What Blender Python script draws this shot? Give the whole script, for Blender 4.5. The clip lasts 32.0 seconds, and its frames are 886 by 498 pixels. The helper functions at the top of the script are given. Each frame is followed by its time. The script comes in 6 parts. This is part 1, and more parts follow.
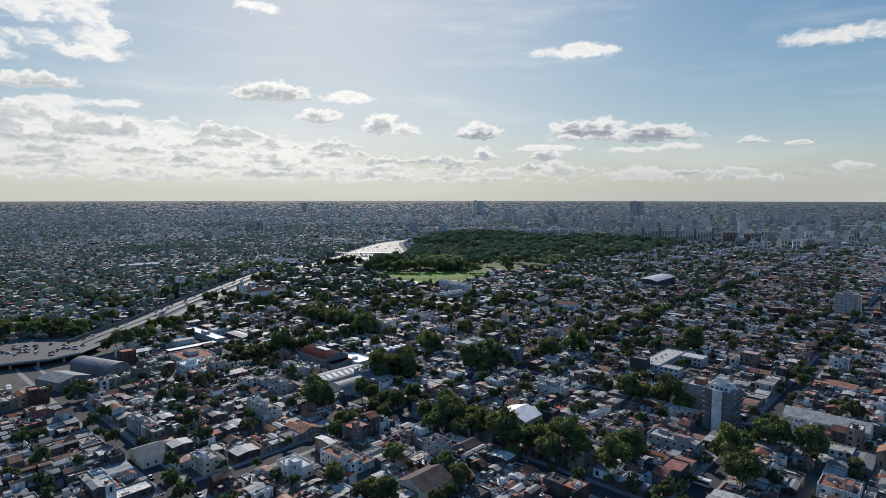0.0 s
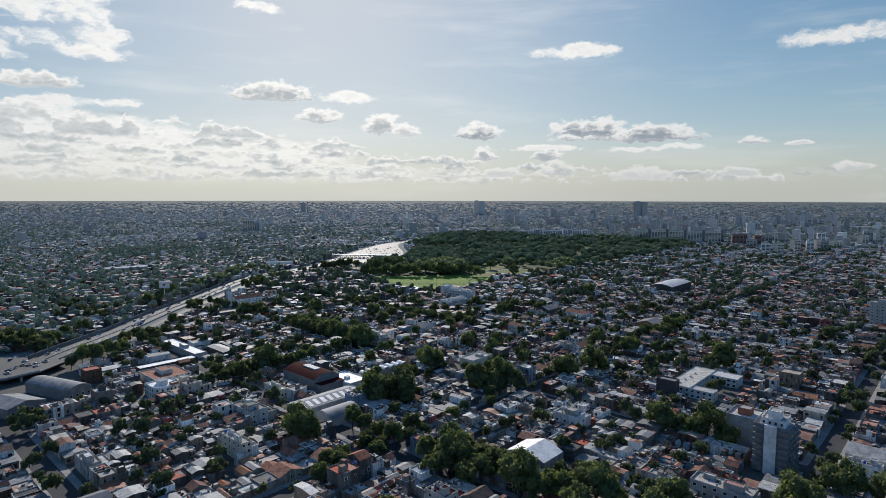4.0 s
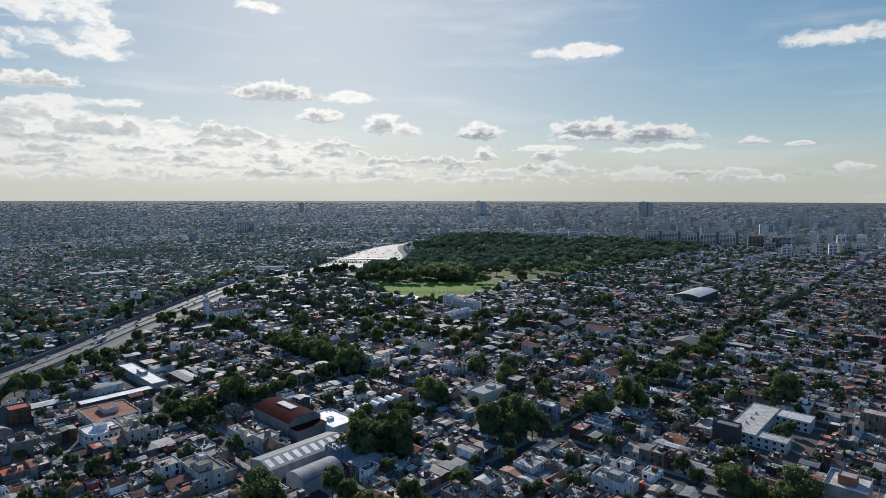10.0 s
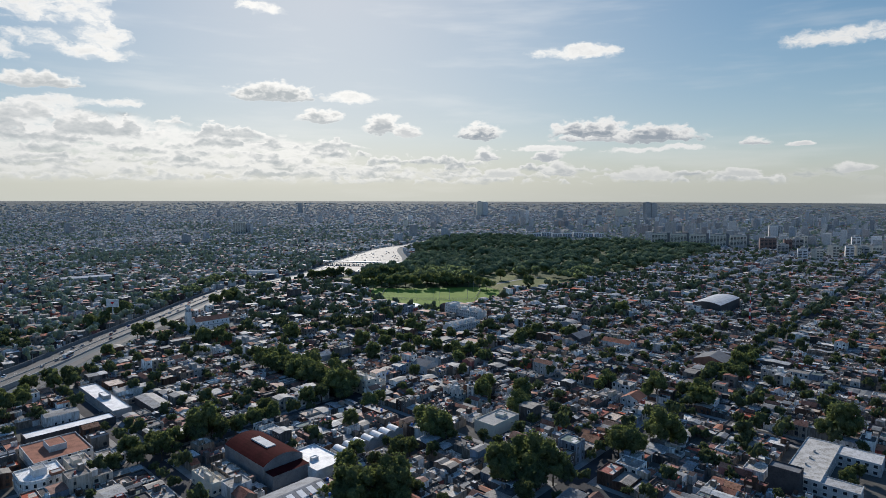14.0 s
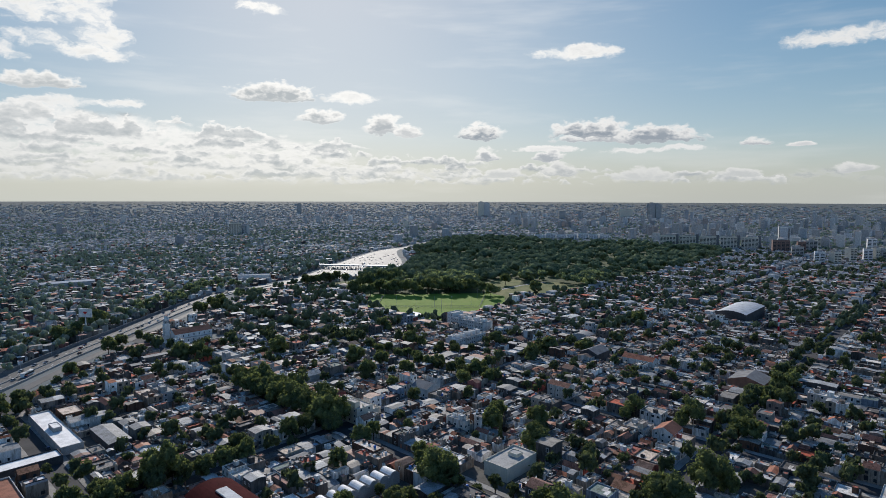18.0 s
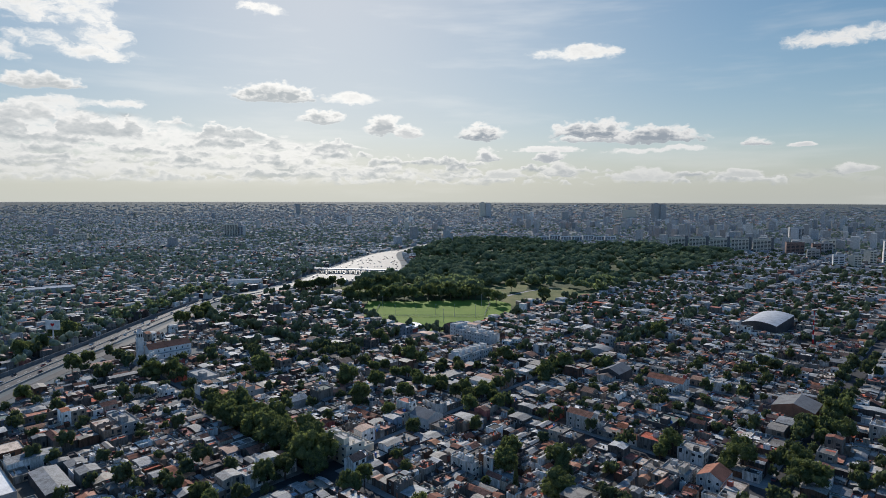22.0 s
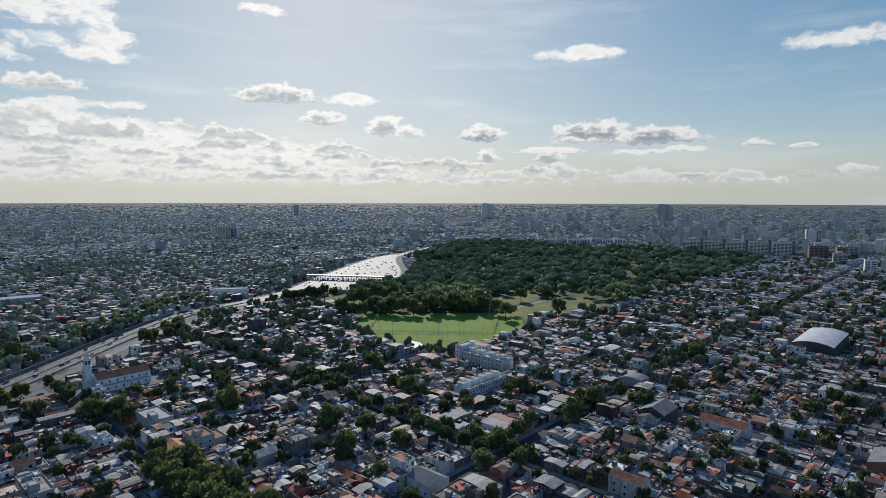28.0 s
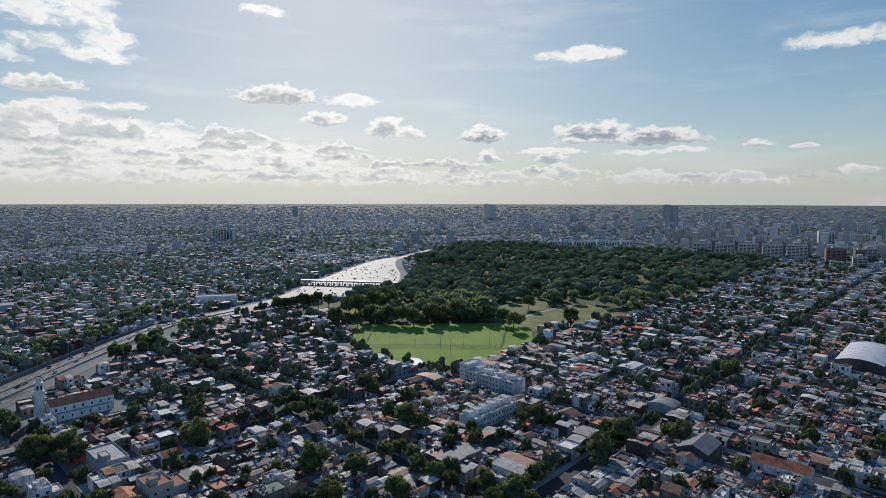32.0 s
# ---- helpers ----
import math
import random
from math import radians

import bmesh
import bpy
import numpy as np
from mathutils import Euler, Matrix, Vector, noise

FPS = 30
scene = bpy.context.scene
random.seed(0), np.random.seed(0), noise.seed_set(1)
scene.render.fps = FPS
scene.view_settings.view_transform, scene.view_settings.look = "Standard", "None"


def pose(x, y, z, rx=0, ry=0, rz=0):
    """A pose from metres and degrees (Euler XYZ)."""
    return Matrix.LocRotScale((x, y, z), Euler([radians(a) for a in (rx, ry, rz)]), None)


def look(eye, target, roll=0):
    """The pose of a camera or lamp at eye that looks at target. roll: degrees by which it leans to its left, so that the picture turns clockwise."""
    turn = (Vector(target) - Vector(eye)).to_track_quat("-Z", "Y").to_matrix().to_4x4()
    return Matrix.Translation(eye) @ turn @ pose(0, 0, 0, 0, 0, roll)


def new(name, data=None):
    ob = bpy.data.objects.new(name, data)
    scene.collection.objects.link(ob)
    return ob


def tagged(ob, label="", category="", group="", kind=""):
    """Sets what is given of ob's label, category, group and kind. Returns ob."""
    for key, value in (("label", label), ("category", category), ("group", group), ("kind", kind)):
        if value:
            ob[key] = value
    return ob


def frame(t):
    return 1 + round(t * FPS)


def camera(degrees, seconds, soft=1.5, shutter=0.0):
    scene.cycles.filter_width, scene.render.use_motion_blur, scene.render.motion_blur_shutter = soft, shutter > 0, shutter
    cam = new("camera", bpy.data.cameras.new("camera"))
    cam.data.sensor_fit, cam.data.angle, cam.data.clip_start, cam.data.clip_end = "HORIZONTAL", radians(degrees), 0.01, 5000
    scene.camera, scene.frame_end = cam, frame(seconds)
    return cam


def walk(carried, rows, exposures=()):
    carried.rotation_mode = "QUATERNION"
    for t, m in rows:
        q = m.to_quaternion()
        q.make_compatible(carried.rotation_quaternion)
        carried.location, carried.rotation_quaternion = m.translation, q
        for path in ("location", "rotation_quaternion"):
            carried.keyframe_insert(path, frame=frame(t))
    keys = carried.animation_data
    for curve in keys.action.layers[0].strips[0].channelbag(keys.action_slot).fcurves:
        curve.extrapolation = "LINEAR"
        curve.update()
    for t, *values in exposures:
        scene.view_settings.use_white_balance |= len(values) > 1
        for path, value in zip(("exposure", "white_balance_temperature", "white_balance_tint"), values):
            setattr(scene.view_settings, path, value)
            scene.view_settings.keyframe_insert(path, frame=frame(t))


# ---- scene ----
# The drone flies level along +y at 120 m over the roofs.
cam = camera(70.0, 32.0, soft=0.88)


def along(t, c0, c1, c2):
    s = t / 32
    return c0 + c1 * s + c2 * s * s


def drone(t):
    y = 12.356 * t + 0.1422 * t * t / 32
    yaw = along(t, -1.858, 0.200, 0.196)
    pitch = along(t, -4.727, -0.062, 0.316)
    roll = along(t, -0.032, -0.459, 0.398)
    return pose(0, y, 120 + 0.00147 * y, 90 + pitch, roll, yaw)


EXPOSURE = 0.22
walk(cam, [(t, drone(t)) for t in range(0, 33, 2)], [(0, EXPOSURE), (32, EXPOSURE)])

# ---- world and sun ----
SUN_AZ, SUN_EL = 9.0, 25.0      # degrees left of +y, degrees above the horizon


def link(tree, a, b):
    tree.links.new(a, b)


class Nodes:
    """Short hand for a node tree."""

    def __init__(self, tree):
        self.tree = tree

    def add(self, kind, **values):
        n = self.tree.nodes.new(kind)
        if "operation" in values:
            n.operation = values["operation"]
        if "use_clamp" in values:
            n.use_clamp = values["use_clamp"]
        if "data_type" in values:
            n.data_type = values["data_type"]
        if "blend_type" in values:
            n.blend_type = values["blend_type"]
        if "interpolation_type" in values:
            n.interpolation_type = values["interpolation_type"]
        if "sky_type" in values:
            n.sky_type = values["sky_type"]
        if "sun_disc" in values:
            n.sun_disc = values["sun_disc"]
        if "feature" in values:
            n.feature = values["feature"]
        return n

    def put(self, socket, value):
        if isinstance(value, bpy.types.NodeSocket):
            self.tree.links.new(value, socket)
        else:
            socket.default_value = value

    def math(self, op, a, b=0.0, c=0.0, clamp=False):
        n = self.add("ShaderNodeMath", operation=op, use_clamp=clamp)
        for s, v in zip(n.inputs, (a, b, c)):
            self.put(s, v)
        return n.outputs[0]

    def mix(self, f, a, b, blend="MIX"):
        n = self.add("ShaderNodeMix", data_type="RGBA", blend_type=blend)
        self.put(n.inputs[0], f)
        self.put(n.inputs[6], a if isinstance(a, bpy.types.NodeSocket) else (*a, 1))
        self.put(n.inputs[7], b if isinstance(b, bpy.types.NodeSocket) else (*b, 1))
        return n.outputs[2]

    def smooth(self, v, lo, hi, to_lo=0.0, to_hi=1.0):
        n = self.add("ShaderNodeMapRange", interpolation_type="SMOOTHSTEP")
        for s, x in zip(n.inputs, (v, lo, hi, to_lo, to_hi)):
            self.put(s, x)
        return n.outputs[0]

    def noise(self, vector, scale, detail=4.0, rough=0.55, distortion=0.0):
        n = self.add("ShaderNodeTexNoise")
        if vector is not None:
            self.put(n.inputs["Vector"], vector)
        n.inputs["Scale"].default_value = scale
        n.inputs["Detail"].default_value = detail
        n.inputs["Roughness"].default_value = rough
        n.inputs["Distortion"].default_value = distortion
        return n.outputs[0]

    def combine(self, x, y, z):
        n = self.add("ShaderNodeCombineXYZ")
        for s, v in zip(n.inputs, (x, y, z)):
            self.put(s, v)
        return n.outputs[0]

    def ramp(self, f, stops, step=False):
        n = self.add("ShaderNodeValToRGB")
        n.color_ramp.interpolation = "CONSTANT" if step else "LINEAR"
        while len(n.color_ramp.elements) < len(stops):
            n.color_ramp.elements.new(0.5)
        for e, (p, c) in zip(n.color_ramp.elements, stops):
            e.position, e.color = p, (*c, 1)
        self.put(n.inputs[0], f)
        return n.outputs[0]


world = bpy.data.worlds.new("sky")
scene.world = world
world.use_nodes = True
world.node_tree.nodes.clear()
N = Nodes(world.node_tree)
sky = N.add("ShaderNodeTexSky", sky_type="NISHITA", sun_disc=False)
sky.sun_elevation, sky.sun_rotation = radians(SUN_EL), radians(-SUN_AZ)
sky.air_density, sky.dust_density, sky.ozone_density = 1.0, 0.35, 2.0
sky.altitude = 120
way = N.add("ShaderNodeTexCoord").outputs["Generated"]
xyz = N.add("ShaderNodeSeparateXYZ")
N.put(xyz.inputs[0], way)
DEG = 180 / math.pi
az = N.math("MULTIPLY", N.math("ARCTAN2", xyz.outputs[0], xyz.outputs[1]), DEG)
el = N.math("MULTIPLY", N.math("ARCSINE", xyz.outputs[2]), DEG)

# Where the sun's light comes from: haze and clouds scatter it forward.
sun_way = Vector((-math.sin(radians(SUN_AZ)) * math.cos(radians(SUN_EL)), math.cos(radians(SUN_AZ)) * math.cos(radians(SUN_EL)), math.sin(radians(SUN_EL))))
dot = N.add("ShaderNodeVectorMath", operation="DOT_PRODUCT")
N.put(dot.inputs[0], way)
dot.inputs[1].default_value = sun_way
forward = N.smooth(dot.outputs["Value"], -0.1, 0.75)
near_sun = N.smooth(dot.outputs["Value"], 0.80, 1.0)

# Clear sky over a band of haze.
SKY_GAIN = 0.125
tint = N.mix(forward, (SKY_GAIN * 1.9, SKY_GAIN * 2.15, SKY_GAIN * 3.0), (SKY_GAIN * 0.92, SKY_GAIN, SKY_GAIN * 1.1))
gain = N.mix(1.0, sky.outputs[0], tint, "MULTIPLY")
soft_gain = N.add("ShaderNodeVectorMath", operation="MULTIPLY_ADD")
N.put(soft_gain.inputs[0], gain)
soft_gain.inputs[1].default_value, soft_gain.inputs[2].default_value = (0.75, 0.75, 0.75), (1, 1, 1)
divided = N.add("ShaderNodeVectorMath", operation="DIVIDE")
N.put(divided.inputs[0], gain)
N.put(divided.inputs[1], soft_gain.outputs[0])
rich = N.add("ShaderNodeHueSaturation")
rich.inputs["Saturation"].default_value = 1.26
N.put(rich.inputs["Color"], divided.outputs[0])
haze_band = N.smooth(el, -1.0, 6.0, 0.95, 0.0)
haze_ahead = N.mix(N.smooth(az, -5.0, 30.0), (0.60, 0.622, 0.58), (0.50, 0.525, 0.50))
haze_color = N.mix(forward, (0.37, 0.435, 0.57), haze_ahead)
picture = N.mix(haze_band, rich.outputs[0], haze_color)
lit = N.mix(near_sun, (0.86, 0.86, 0.855), (1.08, 1.065, 1.03))
lit = N.mix(forward, (0.38, 0.40, 0.44), lit)
shade = N.mix(N.smooth(az, -14.0, 12.0), (0.44, 0.485, 0.515), (0.33, 0.375, 0.43))
shade = N.mix(forward, (0.22, 0.26, 0.32), shade)


def veil_of(scale_az, scale_el, seed, lo, hi, most):
    return N.math("MULTIPLY", N.smooth(N.noise(N.combine(N.math("MULTIPLY", az, scale_az), N.math("MULTIPLY", el, scale_el), seed), 1.0, 4.0, 0.6), lo, hi), most)


# Thin veil of cirrus, thicker towards the sun.
picture = N.mix(veil_of(0.06, 0.42, 7.0, 0.48, 0.75, 0.2), picture, lit)
picture = N.mix(N.math("MULTIPLY", near_sun, 0.12), picture, lit)

# Billowing edges: a field that bends the outlines of all clouds, and one of rounded lumps.
bend = N.add("ShaderNodeTexNoise")
N.put(bend.inputs["Vector"], N.combine(N.math("MULTIPLY", az, 0.62), el, 2.3))
bend.inputs["Scale"].default_value, bend.inputs["Detail"].default_value, bend.inputs["Roughness"].default_value = 0.85, 7.0, 0.58
split = N.add("ShaderNodeSeparateXYZ")
N.put(split.inputs[0], bend.outputs["Color"])
bend_a = N.math("SUBTRACT", split.outputs[0], 0.5)
bend_e = N.math("SUBTRACT", split.outputs[1], 0.5)
cell = N.add("ShaderNodeTexVoronoi", feature="SMOOTH_F1")
N.put(cell.inputs["Vector"], N.combine(N.math("ADD", N.math("MULTIPLY", az, 0.95), bend_a), N.math("ADD", N.math("MULTIPLY", el, 1.5), bend_e), 1.7))
cell.inputs["Scale"].default_value, cell.inputs["Smoothness"].default_value = 1.0, 0.3
cell.inputs["Detail"].default_value, cell.inputs["Roughness"].default_value = 2.0, 0.5
lump = N.math("SUBTRACT", 0.55, cell.outputs["Distance"])
fleck = N.math("SUBTRACT", N.noise(N.combine(N.math("MULTIPLY", az, 0.55), N.math("MULTIPLY", el, 1.2), 9.0), 1.9, 6.0, 0.6), 0.5)
wa = N.math("ADD", az, N.math("MULTIPLY", bend_a, 2.4))
we = N.math("ADD", el, N.math("MULTIPLY", bend_e, 1.25))


def over(below, mask, dark, haze=1.0):
    """Lays a cloud over the sky; dark runs from the sunlit rim to the shaded body."""
    col = N.mix(dark, lit, shade)
    if haze:
        col = N.mix(N.math("MULTIPLY", haze_band, 0.42 * haze), col, haze_color)
    return N.mix(mask, below, col)


# The low bank: a broken sheet, then rows of cumulus that come nearer as they rise.
left = N.smooth(az, -16.0, 10.0, 1.0, 0.0)
sheet_n = N.math("ADD", N.noise(N.combine(N.math("MULTIPLY", wa, 0.16), N.math("MULTIPLY", we, 0.85), 4.4), 1.0, 6.0, 0.58), N.math("MULTIPLY", lump, 0.10))
sheet_top = N.math("ADD", N.smooth(az, -34.0, 14.0, 7.3, 2.6), N.math("MULTIPLY", bend_e, 3.0))
sheet = N.math("MULTIPLY", N.smooth(N.math("SUBTRACT", sheet_top, el), 0.0, 0.9), N.smooth(el, 0.9, 2.4))
sheet = N.math("MULTIPLY", sheet, N.smooth(N.math("ADD", sheet_n, N.math("MULTIPLY", left, 0.17)), 0.46, 0.60))
picture = over(picture, N.math("MULTIPLY", sheet, 0.85), N.smooth(sheet_n, 0.46, 0.66, 0.0, 0.95))
# Base in degrees, tallest top, left and right end, width of a billow, how shaded.
BANK = ((1.5, 0.6, -40, 34, 2.2, 0.6), (1.95, 0.7, -40, 28, 2.8, 0.75), (2.5, 0.75, -40, 18, 3.3, 0.8), (3.05, 0.8, -40, 8, 3.8, 0.85), (3.65, 0.9, -40, 3, 3.4, 0.8),
        (4.3, 1.1, -40, -3, 3.6, 0.75), (5.0, 1.45, -40, -11, 3.2, 0.7), (5.9, 1.1, -40, -17, 2.8, 0.6), (6.6, 1.1, -40, -27, 3.6, 0.5))
for k, (base, tall, a0, a1, wide, dim) in enumerate(BANK):
    grow = N.noise(N.combine(N.math("MULTIPLY", wa, 1 / wide), 3.7 * k, 0.5), 1.0, 2.0, 0.5)
    grow = N.math("MULTIPLY", N.smooth(grow, 0.33, 0.60), N.smooth(az, a1 - 6.0, a1, 1.0, 0.0))
    high = N.math("ADD", N.math("MULTIPLY", grow, tall), N.math("MULTIPLY", lump, 0.6))
    rise = N.math("SUBTRACT", N.math("ADD", high, base), we)
    mask = N.math("MULTIPLY", N.smooth(rise, -0.02, 0.2), N.smooth(N.math("ADD", N.math("SUBTRACT", we, base), N.math("MULTIPLY", fleck, 0.7)), -0.35, 0.12))
    mask = N.math("MULTIPLY", mask, N.smooth(grow, 0.02, 0.25))
    dark = N.math("ADD", N.smooth(rise, 0.10, 0.62, 0.0, dim), N.math("MULTIPLY", fleck, 1.2), clamp=True)
    picture = over(picture, N.math("MULTIPLY", mask, 0.9), dark)

# Single cumulus: azimuth to the right of +y, base, half width, height, in degrees, and how shaded.
SINGLE = ((11.01, 4.05, 3.4, 0.55, 0.2), (5.67, 3.3, 1.3, 1.15, 0.8), (11.04, 3.3, 1.6, 1.0, 0.8), (12.16, 2.05, 1.5, 1.15, 0.7), (19.08, 1.5, 2.8, 1.1, 0.35),
          (26.69, 1.8, 1.8, 0.65, 0.45), (6.94, 1.8, 2.0, 0.8, 0.45), (34.55, 2.06, 1.5, 0.7, 0.5), (-9.2, 6.5, 2.4, 1.1, 0.85), (-3.56, 5.6, 1.9, 1.6, 0.85),
          (-1.42, 5.3, 1.5, 1.3, 0.6), (5.07, 5.15, 2.1, 1.35, 1.0), (17.4, 4.85, 6.2, 1.0, 0.8), (14.6, 5.3, 3.8, 1.5, 1.0), (20.2, 4.75, 3.9, 1.4, 1.0), (27.71, 4.25, 1.15, 0.72, 0.8),
          (31.03, 4.1, 1.0, 0.42, 0.4), (-13.0, 8.3, 4.1, 1.5, 0.9), (-30.3, 8.25, 3.2, 1.15, 0.8))
for a0, base, half_w, tall, dim in SINGLE:
    u = N.math("MULTIPLY", N.math("SUBTRACT", N.math("ADD", az, N.math("MULTIPLY", bend_a, 1.5)), a0), 0.9 / half_w)
    v = N.math("MULTIPLY", N.math("SUBTRACT", N.math("ADD", el, N.math("MULTIPLY", bend_e, 0.9 * tall)), base + 0.18 * tall), 1 / tall)
    # Flat bases: the lower half is cut short.
    v = N.math("ADD", N.math("MAXIMUM", v, 0.0), N.math("MULTIPLY", N.math("MINIMUM", v, 0.0), 3.2))
    deep = N.math("SUBTRACT", 1.0, N.math("ADD", N.math("MULTIPLY", u, u), N.math("MULTIPLY", v, v)))
    deep = N.math("ADD", deep, N.math("ADD", N.math("MULTIPLY", lump, 0.55), N.math("MULTIPLY", fleck, 0.95)))
    mask = N.smooth(deep, -0.04, 0.42)
    dark = N.math("MULTIPLY", N.smooth(deep, 0.24, 0.85), N.smooth(v, 0.85, 0.2, 0.2, 1.0))
    dark = N.math("MAXIMUM", dark, N.math("MULTIPLY", N.smooth(v, 0.3, -0.35, 0.0, 0.85), N.smooth(deep, 0.0, 0.3)))
    picture = over(picture, mask, N.math("MULTIPLY", N.math("ADD", dark, N.math("MULTIPLY", fleck, 0.2), clamp=True), dim), 0.5 if base > 3 else 1.5)

# Torn white wisps: the same numbers, without shade.
WISPS = ((13.6, 12.4, 5.2, 0.65), (33.8, 12.0, 5.4, 0.8), (-14.2, 15.6, 2.6, 0.6), (-6.6, 8.65, 2.9, 0.6), (-31.4, 14.5, 3.4, 1.9), (-27.6, 14.2, 3.0, 1.5),
         (-26.2, 12.0, 2.1, 1.7), (-30.3, 11.7, 2.6, 0.8), (-26.4, 11.0, 3.3, 0.75), (-32.6, 10.6, 2.0, 0.8), (-29.0, 7.2, 3.6, 0.6), (-25.0, 7.35, 2.0, 0.4), (20.0, 4.15, 5.0, 0.3))
torn = N.noise(N.combine(N.math("MULTIPLY", wa, 0.5), N.math("MULTIPLY", we, 0.95), 5.5), 1.0, 7.0, 0.62)
for a0, mid, half_w, half_h in WISPS:
    u = N.math("MULTIPLY", N.math("SUBTRACT", wa, a0), 1 / half_w)
    v = N.math("MULTIPLY", N.math("SUBTRACT", we, mid), 1 / half_h)
    deep = N.math("SUBTRACT", 1.0, N.math("ADD", N.math("MULTIPLY", u, u), N.math("MULTIPLY", v, v)))
    deep = N.math("ADD", deep, N.math("MULTIPLY", N.math("SUBTRACT", torn, 0.5), 3.8 if a0 < -20 else 3.0))
    mask = N.smooth(deep, 0.05, 1.2 if a0 < -20 else 1.0, 0.0, 0.97)
    picture = over(picture, mask, N.math("MULTIPLY", N.smooth(deep, 0.75, 1.6), 0.3), 0.3)
back = N.add("ShaderNodeBackground")
N.put(back.inputs[0], picture)
back.inputs[1].default_value = 0.82
out = N.add("ShaderNodeOutputWorld")
link(world.node_tree, back.outputs[0], out.inputs[0])

sun = new("sun", bpy.data.lights.new("sun", "SUN"))
sun.data.energy, sun.data.angle, sun.data.color = 4.5, radians(0.6), (1.0, 0.95, 0.90)
sun.matrix_world = look(sun_way * 1000, (0, 0, 0))

# ---- materials ----
def surface(name, rough=0.8, metal=0.0, spec=0.3):
    m = bpy.data.materials.new(name)
    m.use_nodes = True
    n = Nodes(m.node_tree)
    b = m.node_tree.nodes["Principled BSDF"]
    b.inputs["Roughness"].default_value = rough
    b.inputs["Metallic"].default_value = metal
    b.inputs["Specular IOR Level"].default_value = spec
    return m, n, b


def place(n):
    return n.add("ShaderNodeTexCoord").outputs["Object"]


def where(n):
    return n.add("ShaderNodeNewGeometry").outputs["Position"]


def bumped(n, b, height, strength=0.4, distance=0.1):
    k = n.add("ShaderNodeBump")
    k.inputs["Strength"].default_value, k.inputs["Distance"].default_value = strength, distance
    n.put(k.inputs["Height"], height)
    n.put(b.inputs["Normal"], k.outputs[0])


def weathered(name, color, rough=0.8, spread=0.18, size=0.35, grain=3.0, metal=0.0, bump=0.2, spec=0.12):
    """A plain colour with stains of two sizes and a fine relief."""
    m, n, b = surface(name, rough, metal, spec)
    p = where(n)
    big = n.noise(p, size, 4.0, 0.6)
    small = n.noise(p, grain, 3.0, 0.6)
    f = n.math("ADD", n.math("MULTIPLY", big, 0.65), n.math("MULTIPLY", small, 0.35))
    lo = [c * (1 - 1.6 * spread) for c in color]
    hi = [min(1, c * (1 + spread)) for c in color]
    n.put(b.inputs["Base Color"], n.ramp(f, [(0.3, lo), (0.52, color), (0.72, hi)]))
    bumped(n, b, small, bump, 0.05)
    return m


def palette(name, stops, rough=0.85, dirt=0.55, streaks=False, spec=0.1, metal=0.0):
    """Colours picked piece by piece, with stains."""
    m, n, b = surface(name, rough, metal, spec)
    pick = n.math("FRACT", n.math("ADD", n.add("ShaderNodeObjectInfo").outputs["Random"], n.add("ShaderNodeNewGeometry").outputs["Random Per Island"]))
    base = n.ramp(pick, stops, step=True)
    # A second draw from the same number shifts the lightness a little.
    second = n.math("FRACT", n.math("MULTIPLY", pick, 37.31))
    hsv = n.add("ShaderNodeHueSaturation")
    n.put(hsv.inputs["Value"], n.math("ADD", 0.72, n.math("MULTIPLY", second, 0.5)))
    n.put(hsv.inputs["Saturation"], n.math("ADD", 0.75, n.math("MULTIPLY", second, 0.35)))
    n.put(hsv.inputs["Color"], base)
    p = where(n)
    if streaks:
        sc = n.add("ShaderNodeVectorMath", operation="MULTIPLY")
        n.put(sc.inputs[0], p)
        sc.inputs[1].default_value = (1.0, 1.0, 0.22)
        p = sc.outputs[0]
    big = n.noise(p, 0.3, 5.0, 0.65)
    small = n.noise(p, 1.3, 5.0, 0.7)
    stain = n.smooth(n.math("ADD", n.math("MULTIPLY", big, 0.5), n.math("MULTIPLY", small, 0.5)), 0.4, 0.58)
    grime = n.mix(1.0, hsv.outputs[0], (1 - dirt, 1 - dirt * 1.02, 1 - dirt * 1.08), "MULTIPLY")
    n.put(b.inputs["Base Color"], n.mix(stain, grime, hsv.outputs[0]))
    bumped(n, b, small, 0.25, 0.06)
    return m


WALL_STOPS = [(0.0, (0.43, 0.375, 0.31)), (0.10, (0.76, 0.74, 0.71)), (0.24, (0.27, 0.23, 0.19)), (0.38, (0.11, 0.10, 0.095)),
              (0.56, (0.17, 0.155, 0.14)), (0.70, (0.12, 0.07, 0.05)), (0.80, (0.32, 0.23, 0.17)), (0.87, (0.66, 0.65, 0.62)),
              (0.94, (0.22, 0.27, 0.33)), (0.975, (0.36, 0.12, 0.10))]
ROOF_STOPS = [(0.0, (0.23, 0.21, 0.195)), (0.13, (0.50, 0.455, 0.40)), (0.28, (0.70, 0.67, 0.63)), (0.44, (0.13, 0.12, 0.115)),
              (0.54, (0.46, 0.21, 0.15)), (0.64, (0.42, 0.11, 0.07)), (0.76, (0.55, 0.45, 0.37)), (0.86, (0.08, 0.075, 0.075)),
              (0.94, (0.18, 0.23, 0.20)), (0.97, (0.30, 0.37, 0.43))]
